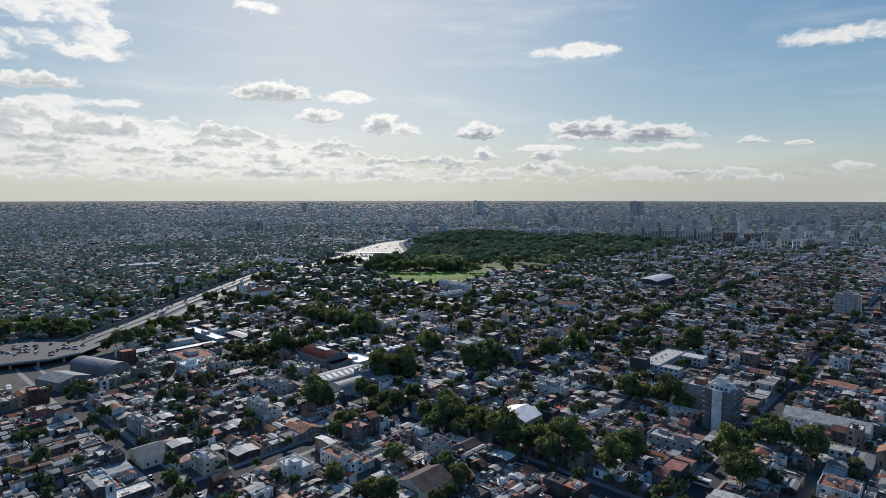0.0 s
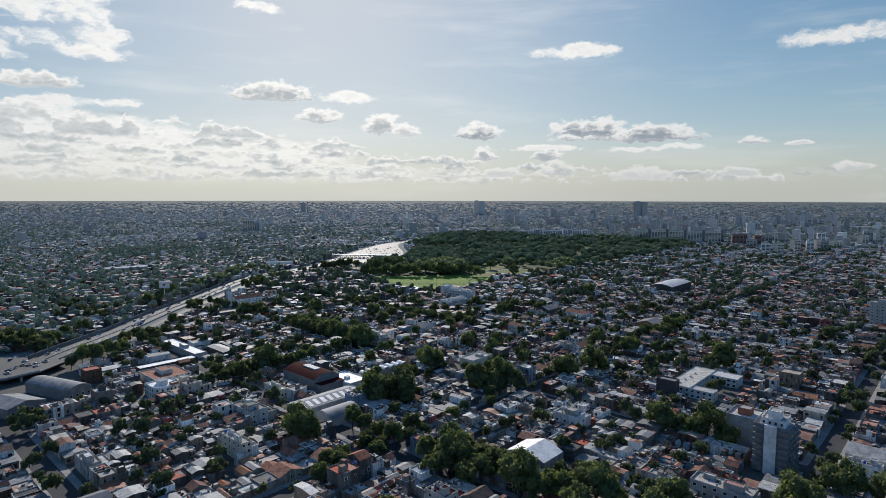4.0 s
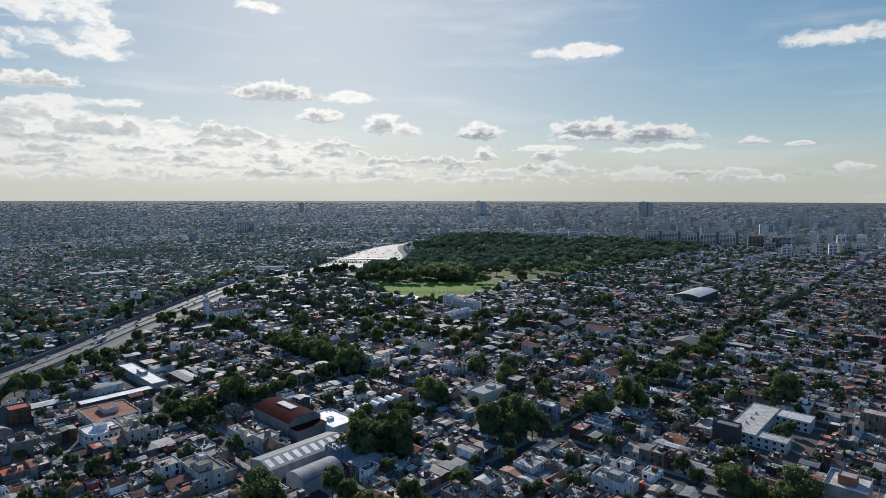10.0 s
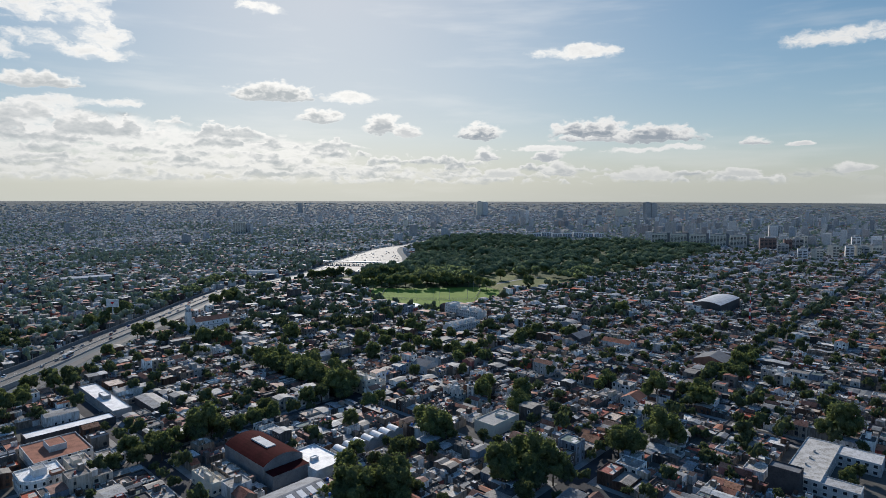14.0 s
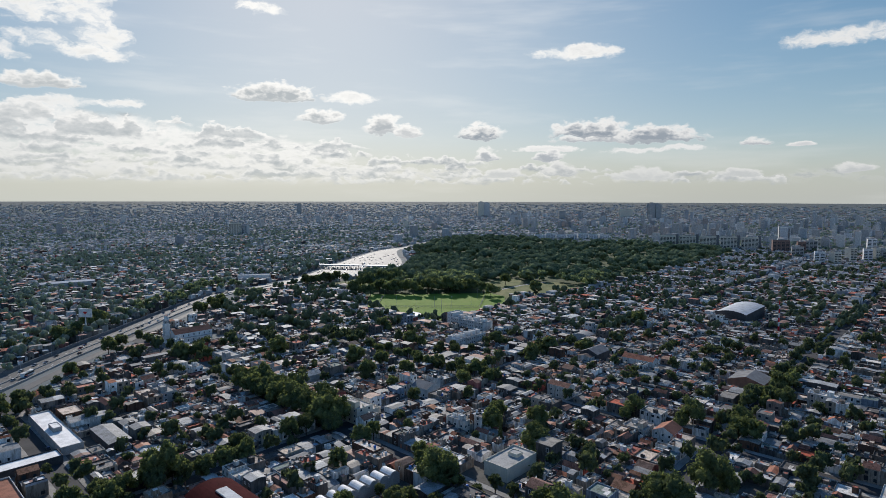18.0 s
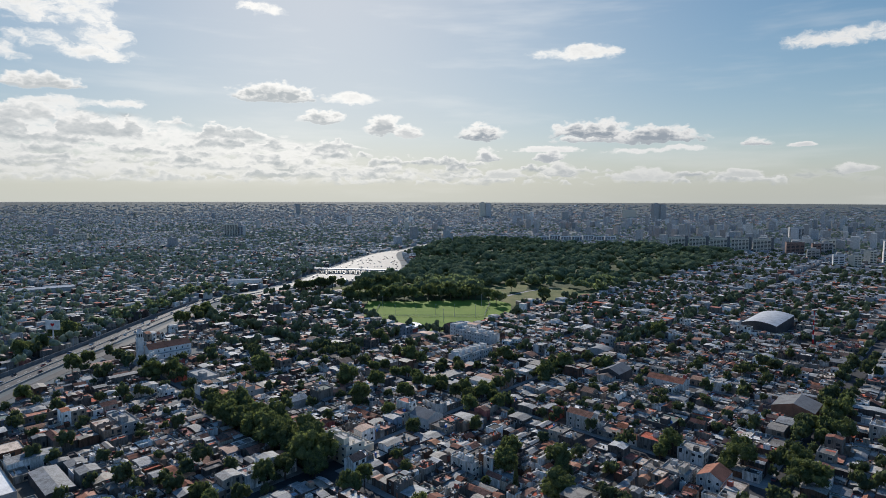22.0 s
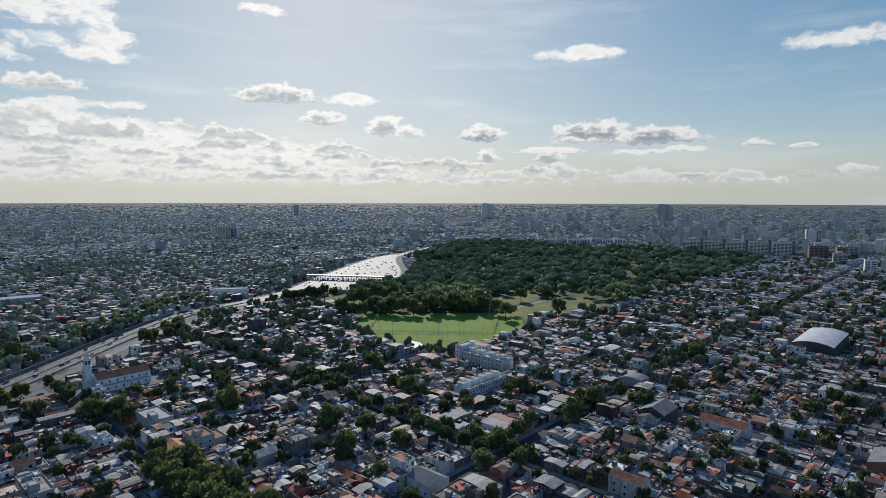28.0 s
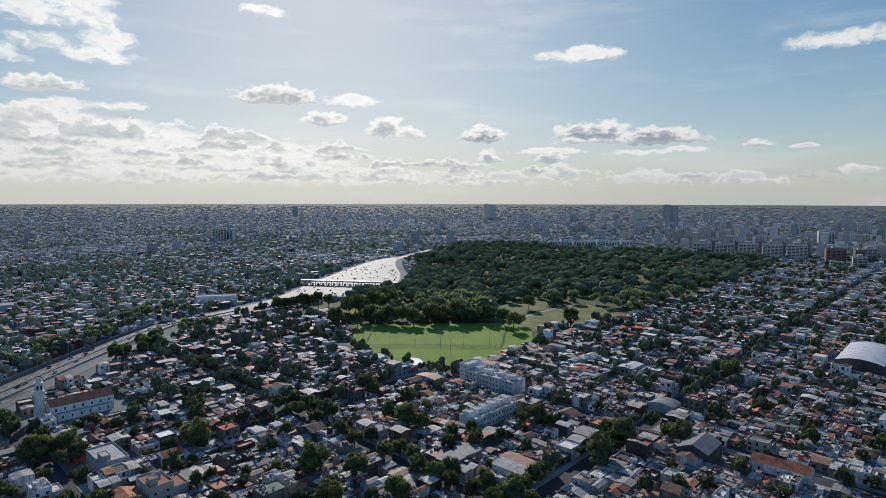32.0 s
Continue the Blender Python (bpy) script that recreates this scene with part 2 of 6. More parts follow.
SHEET_STOPS = [(0.0, (0.26, 0.265, 0.27)), (0.35, (0.42, 0.42, 0.41)), (0.5, (0.20, 0.205, 0.21)), (0.72, (0.29, 0.26, 0.225)), (0.88, (0.30, 0.13, 0.085))]
TILE_STOPS = [(0.0, (0.30, 0.12, 0.075)), (0.4, (0.24, 0.10, 0.07)), (0.7, (0.36, 0.18, 0.11)), (0.88, (0.15, 0.10, 0.085))]
WALL = palette("plastered_walls", WALL_STOPS, 0.9, streaks=True)
# Haze put into the colours: greyed, low-contrast walls and roofs for distant houses.
HAZE_WALL_STOPS = [(0.0, (0.44, 0.43, 0.41)), (0.2, (0.50, 0.48, 0.45)), (0.35, (0.40, 0.40, 0.395)), (0.6, (0.47, 0.445, 0.41)), (0.8, (0.42, 0.36, 0.32)), (0.92, (0.66, 0.645, 0.62))]
HAZE_ROOF_STOPS = [(0.0, (0.30, 0.33, 0.35)), (0.3, (0.33, 0.345, 0.355)), (0.5, (0.28, 0.295, 0.305)), (0.72, (0.31, 0.30, 0.295)), (0.86, (0.37, 0.375, 0.38)), (0.96, (0.58, 0.57, 0.56))]
HAZE_WALL = palette("hazy_town_walls", HAZE_WALL_STOPS, 0.95, dirt=0.3, spec=0.05)
HAZE_ROOF = palette("hazy_town_roofs", HAZE_ROOF_STOPS, 0.95, dirt=0.25, spec=0.05)
ROOF = palette("flat_roofing", ROOF_STOPS, 0.82, dirt=0.5, spec=0.1)
SHEET = palette("roof_sheeting", SHEET_STOPS, 0.68, spec=0.13, dirt=0.45)
TILES = palette("clay_tiles", TILE_STOPS, 0.85)
WALL_ONE, ROOF_ONE, SHEET_ONE, TILE_ONE = WALL, ROOF, SHEET, TILES
CAR_PAINT = palette("car_paint", [(0, (0.6, 0.6, 0.6)), (0.3, (0.05, 0.05, 0.055)), (0.5, (0.3, 0.31, 0.32)), (0.72, (0.7, 0.7, 0.7)), (0.85, (0.35, 0.03, 0.03)), (0.93, (0.05, 0.1, 0.25))], 0.3, 0.1, spec=0.5)
WHITE = weathered("white_plaster", (0.62, 0.605, 0.58), 0.88, 0.26, 0.25, 1.6)
PALE = palette("pale_plaster", [(0.0, (0.62, 0.60, 0.57)), (0.3, (0.46, 0.43, 0.39)), (0.5, (0.66, 0.65, 0.63)), (0.72, (0.36, 0.33, 0.30)), (0.86, (0.52, 0.45, 0.36))], 0.9, dirt=0.5, streaks=True)
PALE_ROOF = palette("pale_roofing", [(0.0, (0.56, 0.54, 0.51)), (0.35, (0.42, 0.40, 0.37)), (0.6, (0.62, 0.61, 0.59)), (0.82, (0.34, 0.30, 0.27))], 0.85, dirt=0.45)
CREAM = weathered("cream_plaster", (0.58, 0.52, 0.42), 0.85, 0.18, 0.2, 2.0)
GREY = weathered("grey_concrete", (0.34, 0.33, 0.31), 0.9, 0.25, 0.25, 2.0)
DARK_GREY = weathered("dark_concrete", (0.17, 0.17, 0.17), 0.9, 0.25, 0.25, 2.0)
BRICK = weathered("brick", (0.27, 0.13, 0.085), 0.9, 0.25, 0.3, 2.5)
# Very dark grey plaster for the darkest walls.
DARK_PLASTER = weathered("dark_plaster", (0.07, 0.066, 0.066), 0.95, 0.3, 0.2, 1.5)
# White plaster, dimmed in its colour for walls that stand in shade.
DIM_WHITE = weathered("dimmed_white", (0.47, 0.46, 0.44), 0.9, 0.3, 0.25, 1.6)
DULL_BRICK = weathered("dull_brick", (0.20, 0.135, 0.115), 0.9, 0.25, 0.3, 2.5)
RED_SHEET = weathered("red_sheeting", (0.048, 0.0085, 0.0095), 0.9, 0.3, 0.25, 2.0, spec=0.02)
ZINC = weathered("zinc_sheeting", (0.17, 0.18, 0.195), 0.7, 0.35, 0.25, 2.0, spec=0.12)
MEMBRANE = weathered("white_membrane", (0.70, 0.68, 0.65), 0.66, 0.25, 0.2, 1.2, spec=0.18)
TERRACOTTA = weathered("terracotta", (0.27, 0.115, 0.075), 0.88, 0.35, 0.2, 2.0)
ASPHALT = weathered("asphalt", (0.055, 0.055, 0.058), 0.9, 0.25, 0.06, 1.2)
HIGHWAY = weathered("worn_concrete_road", (0.082, 0.081, 0.08), 0.7, 0.25, 0.05, 0.5, spec=0.12)
PAVING = weathered("pavement_slabs", (0.26, 0.25, 0.235), 0.9, 0.25, 0.2, 1.0)
PAINT = weathered("road_paint", (0.7, 0.7, 0.68), 0.7, 0.2, 0.3, 2.0)
GLASS, _n, _b = surface("window_glass", 0.3, 0.0, 0.2)
_b.inputs["Base Color"].default_value = (0.02, 0.025, 0.03, 1)
STEEL = weathered("galvanised_steel", (0.35, 0.36, 0.37), 0.45, 0.15, 0.5, 4.0, metal=0.6)
RED_PAINT = weathered("red_paint", (0.55, 0.03, 0.03), 0.5, 0.1)
BLUE_PLASTIC = weathered("blue_plastic", (0.05, 0.14, 0.4), 0.5, 0.1)
RUBBER = weathered("rubber", (0.02, 0.02, 0.02), 0.9, 0.1)
BARK = weathered("bark", (0.10, 0.075, 0.055), 0.95, 0.3, 1.0, 6.0)


def leaves(name, dark, mid, light, by_object=True, clear=0.3, rough=0.0):
    m = bpy.data.materials.new(name)
    m.use_nodes = True
    m.node_tree.nodes.clear()
    n = Nodes(m.node_tree)
    one = n.add("ShaderNodeNewGeometry").outputs["Random Per Island"]
    two = n.add("ShaderNodeObjectInfo").outputs["Random"]
    big = n.noise(where(n), 0.10, 3.0, 0.6)
    f = n.math("ADD", n.math("MULTIPLY", one, 0.45), n.math("ADD", n.math("MULTIPLY", two, 0.25 if by_object else 0.0), n.math("MULTIPLY", big, 0.5)))
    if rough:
        # Sprays of leaves: shaded gaps and lit tips in a crown, put into colour.
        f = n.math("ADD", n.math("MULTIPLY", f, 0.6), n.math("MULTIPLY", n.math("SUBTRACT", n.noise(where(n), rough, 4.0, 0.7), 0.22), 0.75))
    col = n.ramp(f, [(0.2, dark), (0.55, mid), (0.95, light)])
    d = n.add("ShaderNodeBsdfDiffuse")
    t = n.add("ShaderNodeBsdfTranslucent")
    n.put(d.inputs[0], col)
    n.put(t.inputs[0], n.mix(1.0, col, (1.2, 1.2, 0.75), "MULTIPLY"))
    mix = n.add("ShaderNodeMixShader")
    mix.inputs[0].default_value = clear
    if rough:
        k = n.add("ShaderNodeBump")
        k.inputs["Strength"].default_value, k.inputs["Distance"].default_value = 0.9, 0.8
        n.put(k.inputs["Height"], n.noise(where(n), rough, 4.0, 0.7))
        link(m.node_tree, k.outputs[0], d.inputs["Normal"])
        link(m.node_tree, k.outputs[0], t.inputs["Normal"])
    link(m.node_tree, d.outputs[0], mix.inputs[1])
    link(m.node_tree, t.outputs[0], mix.inputs[2])
    o = n.add("ShaderNodeOutputMaterial")
    link(m.node_tree, mix.outputs[0], o.inputs[0])
    return m


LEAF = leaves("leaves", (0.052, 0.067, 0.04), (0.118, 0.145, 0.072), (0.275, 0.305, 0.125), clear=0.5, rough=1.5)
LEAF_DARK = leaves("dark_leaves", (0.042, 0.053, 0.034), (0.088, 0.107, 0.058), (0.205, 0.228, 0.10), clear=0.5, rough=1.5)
# Park leaves, lightened beyond the near ones to paint in some haze.
HAZE_WOOD_LEAF = leaves("hazy_wood_leaves", (0.098, 0.128, 0.084), (0.2, 0.242, 0.143), (0.34, 0.375, 0.195), False, 0.5, 0.7)
# Distant leaves, greyed and paled in the colour in place of haze.
HAZE_LEAF = leaves("hazy_leaves", (0.19, 0.235, 0.225), (0.27, 0.32, 0.29), (0.36, 0.40, 0.34), False, 0.58, 0.7)


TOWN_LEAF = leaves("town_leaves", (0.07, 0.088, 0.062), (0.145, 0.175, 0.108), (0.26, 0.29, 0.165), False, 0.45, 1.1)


def meadow(name, a, b_, c):
    m, n, b = surface(name, 0.95, 0, 0.1)
    p = where(n)
    f = n.math("ADD", n.math("MULTIPLY", n.noise(p, 0.035, 5.0, 0.65), 0.7), n.math("MULTIPLY", n.noise(p, 0.6, 4.0, 0.7), 0.3))
    n.put(b.inputs["Base Color"], n.ramp(f, [(0.34, a), (0.5, b_), (0.64, c)]))
    bumped(n, b, n.noise(p, 2.0, 3.0), 0.5, 0.15)
    return m


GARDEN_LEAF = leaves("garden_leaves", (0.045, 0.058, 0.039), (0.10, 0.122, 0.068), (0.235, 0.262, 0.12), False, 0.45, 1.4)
PITCH = meadow("pitch_grass", (0.105, 0.17, 0.025), (0.135, 0.205, 0.03), (0.175, 0.225, 0.045))
PALE_SHEET = weathered("pale_sheeting", (0.42, 0.43, 0.44), 0.7, 0.25, 0.2, 1.0, spec=0.12)
GRASS = meadow("dry_grass", (0.07, 0.09, 0.03), (0.12, 0.13, 0.045), (0.19, 0.17, 0.075))
FOREST = meadow("woodland_floor", (0.035, 0.045, 0.02), (0.06, 0.075, 0.032), (0.10, 0.105, 0.05))
# Far ground toned to the backlit trees, so the horizon blurs as in haze.
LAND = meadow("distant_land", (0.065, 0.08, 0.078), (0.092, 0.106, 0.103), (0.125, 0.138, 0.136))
GROUND, _n, _b = surface("city_ground", 0.95, 0, 0.1)
_p = where(_n)
_f = _n.math("ADD", _n.math("MULTIPLY", _n.noise(_p, 0.02, 5.0, 0.7), 0.6), _n.math("MULTIPLY", _n.noise(_p, 0.5, 4.0, 0.7), 0.4))
_n.put(_b.inputs["Base Color"], _n.ramp(_f, [(0.35, (0.10, 0.115, 0.112)), (0.5, (0.13, 0.143, 0.143)), (0.65, (0.17, 0.18, 0.183))]))
YARD = weathered("yard_earth", (0.10, 0.095, 0.085), 0.95, 0.3, 0.12, 1.2)

# ---- plan of the town ----
E1 = Vector((0.669, 0.743))      # streets running away to the right
E2 = Vector((-0.682, 0.731))     # streets running away to the left
A_STREETS = [-608, -490, -372, -254, -136, -18, 100, 222, 340, 458, 576, 694, 812, 930, 1048, 1166, 1284, 1402, 1520, 1638, 1756]
B_STREETS = [-1190, -1031, -872, -713, -554, -396, -237, -78, 81, 242, 401, 559, 717, 875, 1033, 1191]
STREET = 15.5


def at(a, b):
    return Vector((a * E1.x + b * E2.x, a * E1.y + b * E2.y))


def lift(x, y):
    """Raises the land far out so that its edge meets the camera's horizon."""
    r = math.hypot(x, y - 100)
    return 0.0 if r < 2300 else 96 * ((r - 2300) / 2500) ** 2


def inside(poly, x, y):
    hit = False
    for (x0, y0), (x1, y1) in zip(poly, poly[1:] + poly[:1]):
        if (y0 > y) != (y1 > y) and x < (x1 - x0) * (y - y0) / (y1 - y0) + x0:
            hit = not hit
    return hit


PARK = [(-168, 1062), (-100, 1058), (-66, 962), (-62, 905), (-20, 855), (14, 834), (34, 850), (94, 930), (104, 985), (210, 1040), (396, 1240), (560, 1430), (688, 1604), (640, 1750),
        (340, 1920), (240, 2230), (112, 2105), (10, 1880), (-22, 1735), (-18, 1500), (-24, 1365), (-80, 1190)]
# Single buildings that stand out: name, a0, a1, b0, b1, height, roof, walls, roofing, label.
EXTRA = (
    ("white_store", 254, 271, 172, 193, 4.6, "gable_a", WHITE, MEMBRANE, "low store with a glaring white roof"),
    ("corner_block", 351, 368, 396, 419, 9.0, "flat", CREAM, GREY, "pale three-storey corner block with balconies"),
    ("white_shed", 362, 384, 475, 483, 5.5, "gable_a", GREY, MEMBRANE, "long shed with a bright white roof"),
    ("white_house", 291, 303, 509, 533, 6.5, "flat", GREY, MEMBRANE, "two-storey house with pale flat roofs"),
    ("white_house", 398, 408, 478, 490, 8.0, "flat", WHITE, MEMBRANE, "plain white three-storey cube house"),
    ("white_house", 327, 338, 546, 556, 7.0, "flat", WHITE, MEMBRANE, "white two-storey corner house with a flat roof"),
    ("white_box", 381, 388, 344, 357, 7.5, "flat", WHITE, GREY, "windowless white box-shaped store"),
    ("white_house", 466, 474, 332, 347, 7.5, "gable_b", WHITE, TILES, "white house with a stepped gable"),
    ("blue_house", 560, 570, 318, 342, 7.0, "gable_b", WHITE, TILES, "pale blue-white house with a long blank wall"),
    ("white_house", 438, 456, 271, 283, 6.5, "flat", WHITE, GREY, "white house with roof terraces"),
    ("red_house", 443, 456, 258, 269, 6.0, "gable_a", WHITE, TERRACOTTA, "house with a bright red tiled roof"),
    ("dark_hall", 562, 584, 246, 268, 6.0, "gable_a", BRICK, DARK_GREY, "brick hall with a dark ridged roof"),
    ("white_house", 555, 571, 206, 221, 9.0, "flat", WHITE, GREY, "white three-storey house with terraces"),
    ("green_house", 281, 294, 93, 117, 6.5, "flat", GREY, ROOF, "greenish corner house with a flat roof"),
    ("warehouse", 357, 372, 34, 73, 6.0, "gable_b", CREAM, GREY, "long warehouse with a worn grey roof"),
    ("white_house", 346, 356, 58, 71, 7.0, "flat", WHITE, GREY, "plain white house beside the warehouse"),
    ("white_house", 277, 299, 29, 43, 7.0, "flat", WHITE, TERRACOTTA, "white corner house with a tiled terrace"),
    ("white_house", 157, 172, 200, 222, 6.5, "flat", WHITE, TERRACOTTA, "white house with a terracotta terrace"),
    ("red_house", 194, 207, 178, 189, 9.5, "flat", GREY, RED_SHEET, "tall grey house with a dark red top floor"),
    ("white_house", 138, 152, 214, 229, 5.5, "flat", WHITE, MEMBRANE, "ornate low white house with a balustrade"),
    ("corner_house", 161, 180, 158, 174, 6.0, "gable_a", CREAM, TILES, "cream corner house with tiled roofs"),
    ("pyramid_house", 97, 109, 276, 293, 4.4, "gable_a", CREAM, DARK_GREY, "house with a large dark pitched roof"),
    ("white_house", 110, 121, 316, 334, 7.0, "flat", WHITE, GREY, "long white two-storey house"),
    ("white_house", 113, 125, 249, 262, 7.0, "flat", WHITE, MEMBRANE, "white house with a pale square roof"),
    ("white_house", 165, 174, 282, 304, 9.0, "flat", WHITE, GREY, "tall white house with stepped roofs"),
    ("white_house", 304, 320, 184, 198, 8.5, "flat", WHITE, GREY, "white cube house with dark windows"),
    ("white_house", 190, 207, 319, 340, 8.0, "flat", WHITE, ROOF, "white three-storey house with dark windows"),
    ("gable_house", 408, 420, 398, 412, 5.5, "gable_b", DIM_WHITE, DARK_GREY, "white gabled house with a dark roof"),
    ("dark_store", 490, 520, 299, 313, 5.5, "flat", DARK_PLASTER, ROOF, "long low dark store with a patched flat roof"),
    ("grey_hall", 551, 571, 357, 372, 7.0, "gable_a", DARK_PLASTER, DARK_GREY, "grey hall with a blank gable wall"),
    ("blue_shed", 609, 622, 396, 411, 4.5, "vault", GREY, ZINC, "shed under a bluish barrel roof"),
    ("brown_block", 360, 376, 512, 527, 8.0, "flat", GREY, BRICK, "flat-roofed block with a brown roof"),
    ("cream_store", 191, 204, 406, 421, 5.0, "flat", CREAM, MEMBRANE, "low cream store with a flat roof"),
    ("deck_house", 155, 166, 482, 491, 7.0, "flat", WHITE, ROOF, "pale corner house beside the highway"),
    ("roadside_store", 139, 147, 617, 627, 7.0, "flat", WHITE, ROOF, "pale store among the trees by the highway"),
    ("roadside_store", 168, 178, 500, 512, 4.5, "flat", GREY, ROOF, "low grey store by the service road"),
    ("hip_house", 226, 236, 346, 365, 5.5, "flat", CREAM, CREAM, "cream house with a raised roof lantern"),
)
# The highway: centre line and half width; ROAD is the strip kept clear for it and its service road.
MAIN = [(-268, 500, 9), (-268, 560, 9), (-270, 620, 9), (-270, 700, 9), (-265, 790, 9), (-261, 900, 9), (-251, 1000, 9), (-207, 1080, 12), (-166, 1140, 28), (-133, 1215, 46),
        (-112, 1285, 58), (-101, 1340, 60), (-95, 1434, 51), (-92, 1530, 37), (-86, 1610, 26), (-72, 1680, 15), (-38, 1750, 8), (4, 1900, 5), (110, 2140, 5), (251, 2298, 5), (480, 2450, 5)]
ROAD = [(-290, 380, 40)] + [(x + (7 if y < 1050 else 0), y, w + (9 if y < 1050 else 5)) for x, y, w in MAIN]


def road_at(y):
    for (x0, y0, w0), (x1, y1, w1) in zip(ROAD, ROAD[1:]):
        if y0 <= y <= y1:
            f = (y - y0) / (y1 - y0)
            return x0 + f * (x1 - x0), w0 + f * (w1 - w0)
    return None


def on_road(x, y, margin=6):
    r = road_at(y)
    return r is not None and abs(x - r[0]) < r[1] + margin


# Ground kept clear for the large buildings: x, y, radius.
CLEAR = [(-247, 1142, 28), (-478, 1078, 36), (-300, 470, 62), (-265, 470, 45), (-230, 436, 20), (-212, 430, 18), (-228, 403, 17)]
# The same along the streets: a0, a1, b0, b1.
KEPT = [(320, 342, 87, 106), (343, 364, 106, 124), (392, 455, 141, 179), (244, 268, 332, 376), (213, 260, 303, 324), (217, 242, 283, 301), (262, 282, 323, 352),
        (280, 325, 331, 341), (226, 239, 469, 534), (183, 228, 460, 474), (178, 206, 420, 452), (169, 189, 396, 417), (243, 258, 455, 488), (353, 380, 295, 312),
        (342, 394, 637, 668), (352, 368, 550, 576), (567, 592, 482, 538), (509, 553, 462, 478), (768, 845, 309, 348), (722, 748, 82, 108)]
KEPT += [e[1:5] for e in EXTRA]


def free(x, y, margin=0.0):
    if on_road(x, y, 7 + margin) or inside(PARK, x, y):
        return False
    a, b = (x * E2.y - y * E2.x) / 0.996, (y * E1.x - x * E1.y) / 0.996
    if any(a0 - margin < a < a1 + margin and b0 - margin < b < b1 + margin for a0, a1, b0, b1 in KEPT):
        return False
    return all((x - cx) ** 2 + (y - cy) ** 2 > (r + margin) ** 2 for cx, cy, r in CLEAR)


def seen(x, y, slack=60):
    """Inside the wedge of land that the flight overlooks."""
    return y > 190 and abs(x + 0.03 * y) < 0.74 * y + slack


# ---- mesh helpers ----
def mesh_of(name, verts, faces, mats, slots=None, smooth=False):
    me = bpy.data.meshes.new(name)
    me.from_pydata(verts, [], faces)
    for m in mats:
        me.materials.append(m)
    if slots is not None:
        me.polygons.foreach_set("material_index", slots)
    if smooth:
        me.polygons.foreach_set("use_smooth", [True] * len(faces))
    me.update()
    return me


class Pile:
    """Collects faces for one mesh with several materials."""

    def __init__(self, *mats):
        self.v, self.f, self.s, self.mats = [], [], [], mats

    def face(self, ids, slot):
        self.f.append(ids)
        self.s.append(slot)

    def prism(self, foot, z0, z1, side=0, top=1, edge=0.0, thick=0.25):
        """An upright block on a footprint (anticlockwise), with a parapet of the height edge."""
        n, k = len(foot), len(self.v)
        self.v += [(x, y, z0) for x, y in foot] + [(x, y, z1) for x, y in foot]
        for i in range(n):
            j = (i + 1) % n
            self.face((k + i, k + j, k + n + j, k + n + i), side)
        if edge <= 0:
            self.face(tuple(range(k + n, k + 2 * n)), top)
            return
        cx, cy = sum(p[0] for p in foot) / n, sum(p[1] for p in foot) / n
        inner = []
        for x, y in foot:
            d = math.hypot(x - cx, y - cy)
            g = max(0.3, (d - thick * 1.42) / d)
            inner.append((cx + (x - cx) * g, cy + (y - cy) * g))
        self.v += [(x, y, z1) for x, y in inner] + [(x, y, z1 - edge) for x, y in inner]
        for i in range(n):
            j = (i + 1) % n
            self.face((k + n + i, k + n + j, k + 2 * n + j, k + 2 * n + i), side)
            self.face((k + 2 * n + i, k + 2 * n + j, k + 3 * n + j, k + 3 * n + i), side)
        self.face(tuple(range(k + 3 * n, k + 4 * n)), top)

    def gable(self, foot, z0, z1, rise, side=0, top=1, over=0.3):
        """Walls and a ridged roof over a four-cornered footprint; the ridge joins the middles of sides 0-1 and 2-3."""
        k = len(self.v)
        p = [Vector(q) for q in foot]
        m0, m1 = (p[0] + p[1]) / 2, (p[2] + p[3]) / 2
        self.v += [(q.x, q.y, z0) for q in p] + [(q.x, q.y, z1) for q in p] + [(m0.x, m0.y, z1 + rise), (m1.x, m1.y, z1 + rise)]
        self.face((k, k + 1, k + 5, k + 8, k + 4), side)
        self.face((k + 1, k + 2, k + 6, k + 5), side)
        self.face((k + 2, k + 3, k + 7, k + 9, k + 6), side)
        self.face((k + 3, k, k + 4, k + 7), side)
        self.face((k + 5, k + 6, k + 9, k + 8), top)
        self.face((k + 7, k + 4, k + 8, k + 9), top)

    def vault(self, foot, z0, z1, rise, side=0, top=1, steps=8):
        """Walls and a barrel roof whose axis runs from side 0-1 to side 2-3."""
        k = len(self.v)
        p = [Vector(q) for q in foot]
        a, b = [], []
        for i in range(steps + 1):
            f = i / steps
            h = z1 + rise * (1 - (2 * f - 1) ** 2)
            q, r = p[0].lerp(p[1], f), p[3].lerp(p[2], f)
            a.append((q.x, q.y, h))
            b.append((r.x, r.y, h))
        self.v += a + b + [(p[i].x, p[i].y, z0) for i in range(4)]
        m, g = steps + 1, k + 2 * (steps + 1)
        for i in range(steps):
            self.face((k + i, k + i + 1, k + m + i + 1, k + m + i), top)
        self.face((g, g + 1, *range(k + steps, k - 1, -1)), side)
        self.face((g + 2, g + 3, *range(k + m, k + 2 * m)), side)
        self.face((g + 3, g, k, k + m), side)
        self.face((g + 1, g + 2, k + 2 * m - 1, k + m - 1), side)

    def mesh(self, name, smooth=False):
        return mesh_of(name, self.v, self.f, self.mats, self.s, smooth)


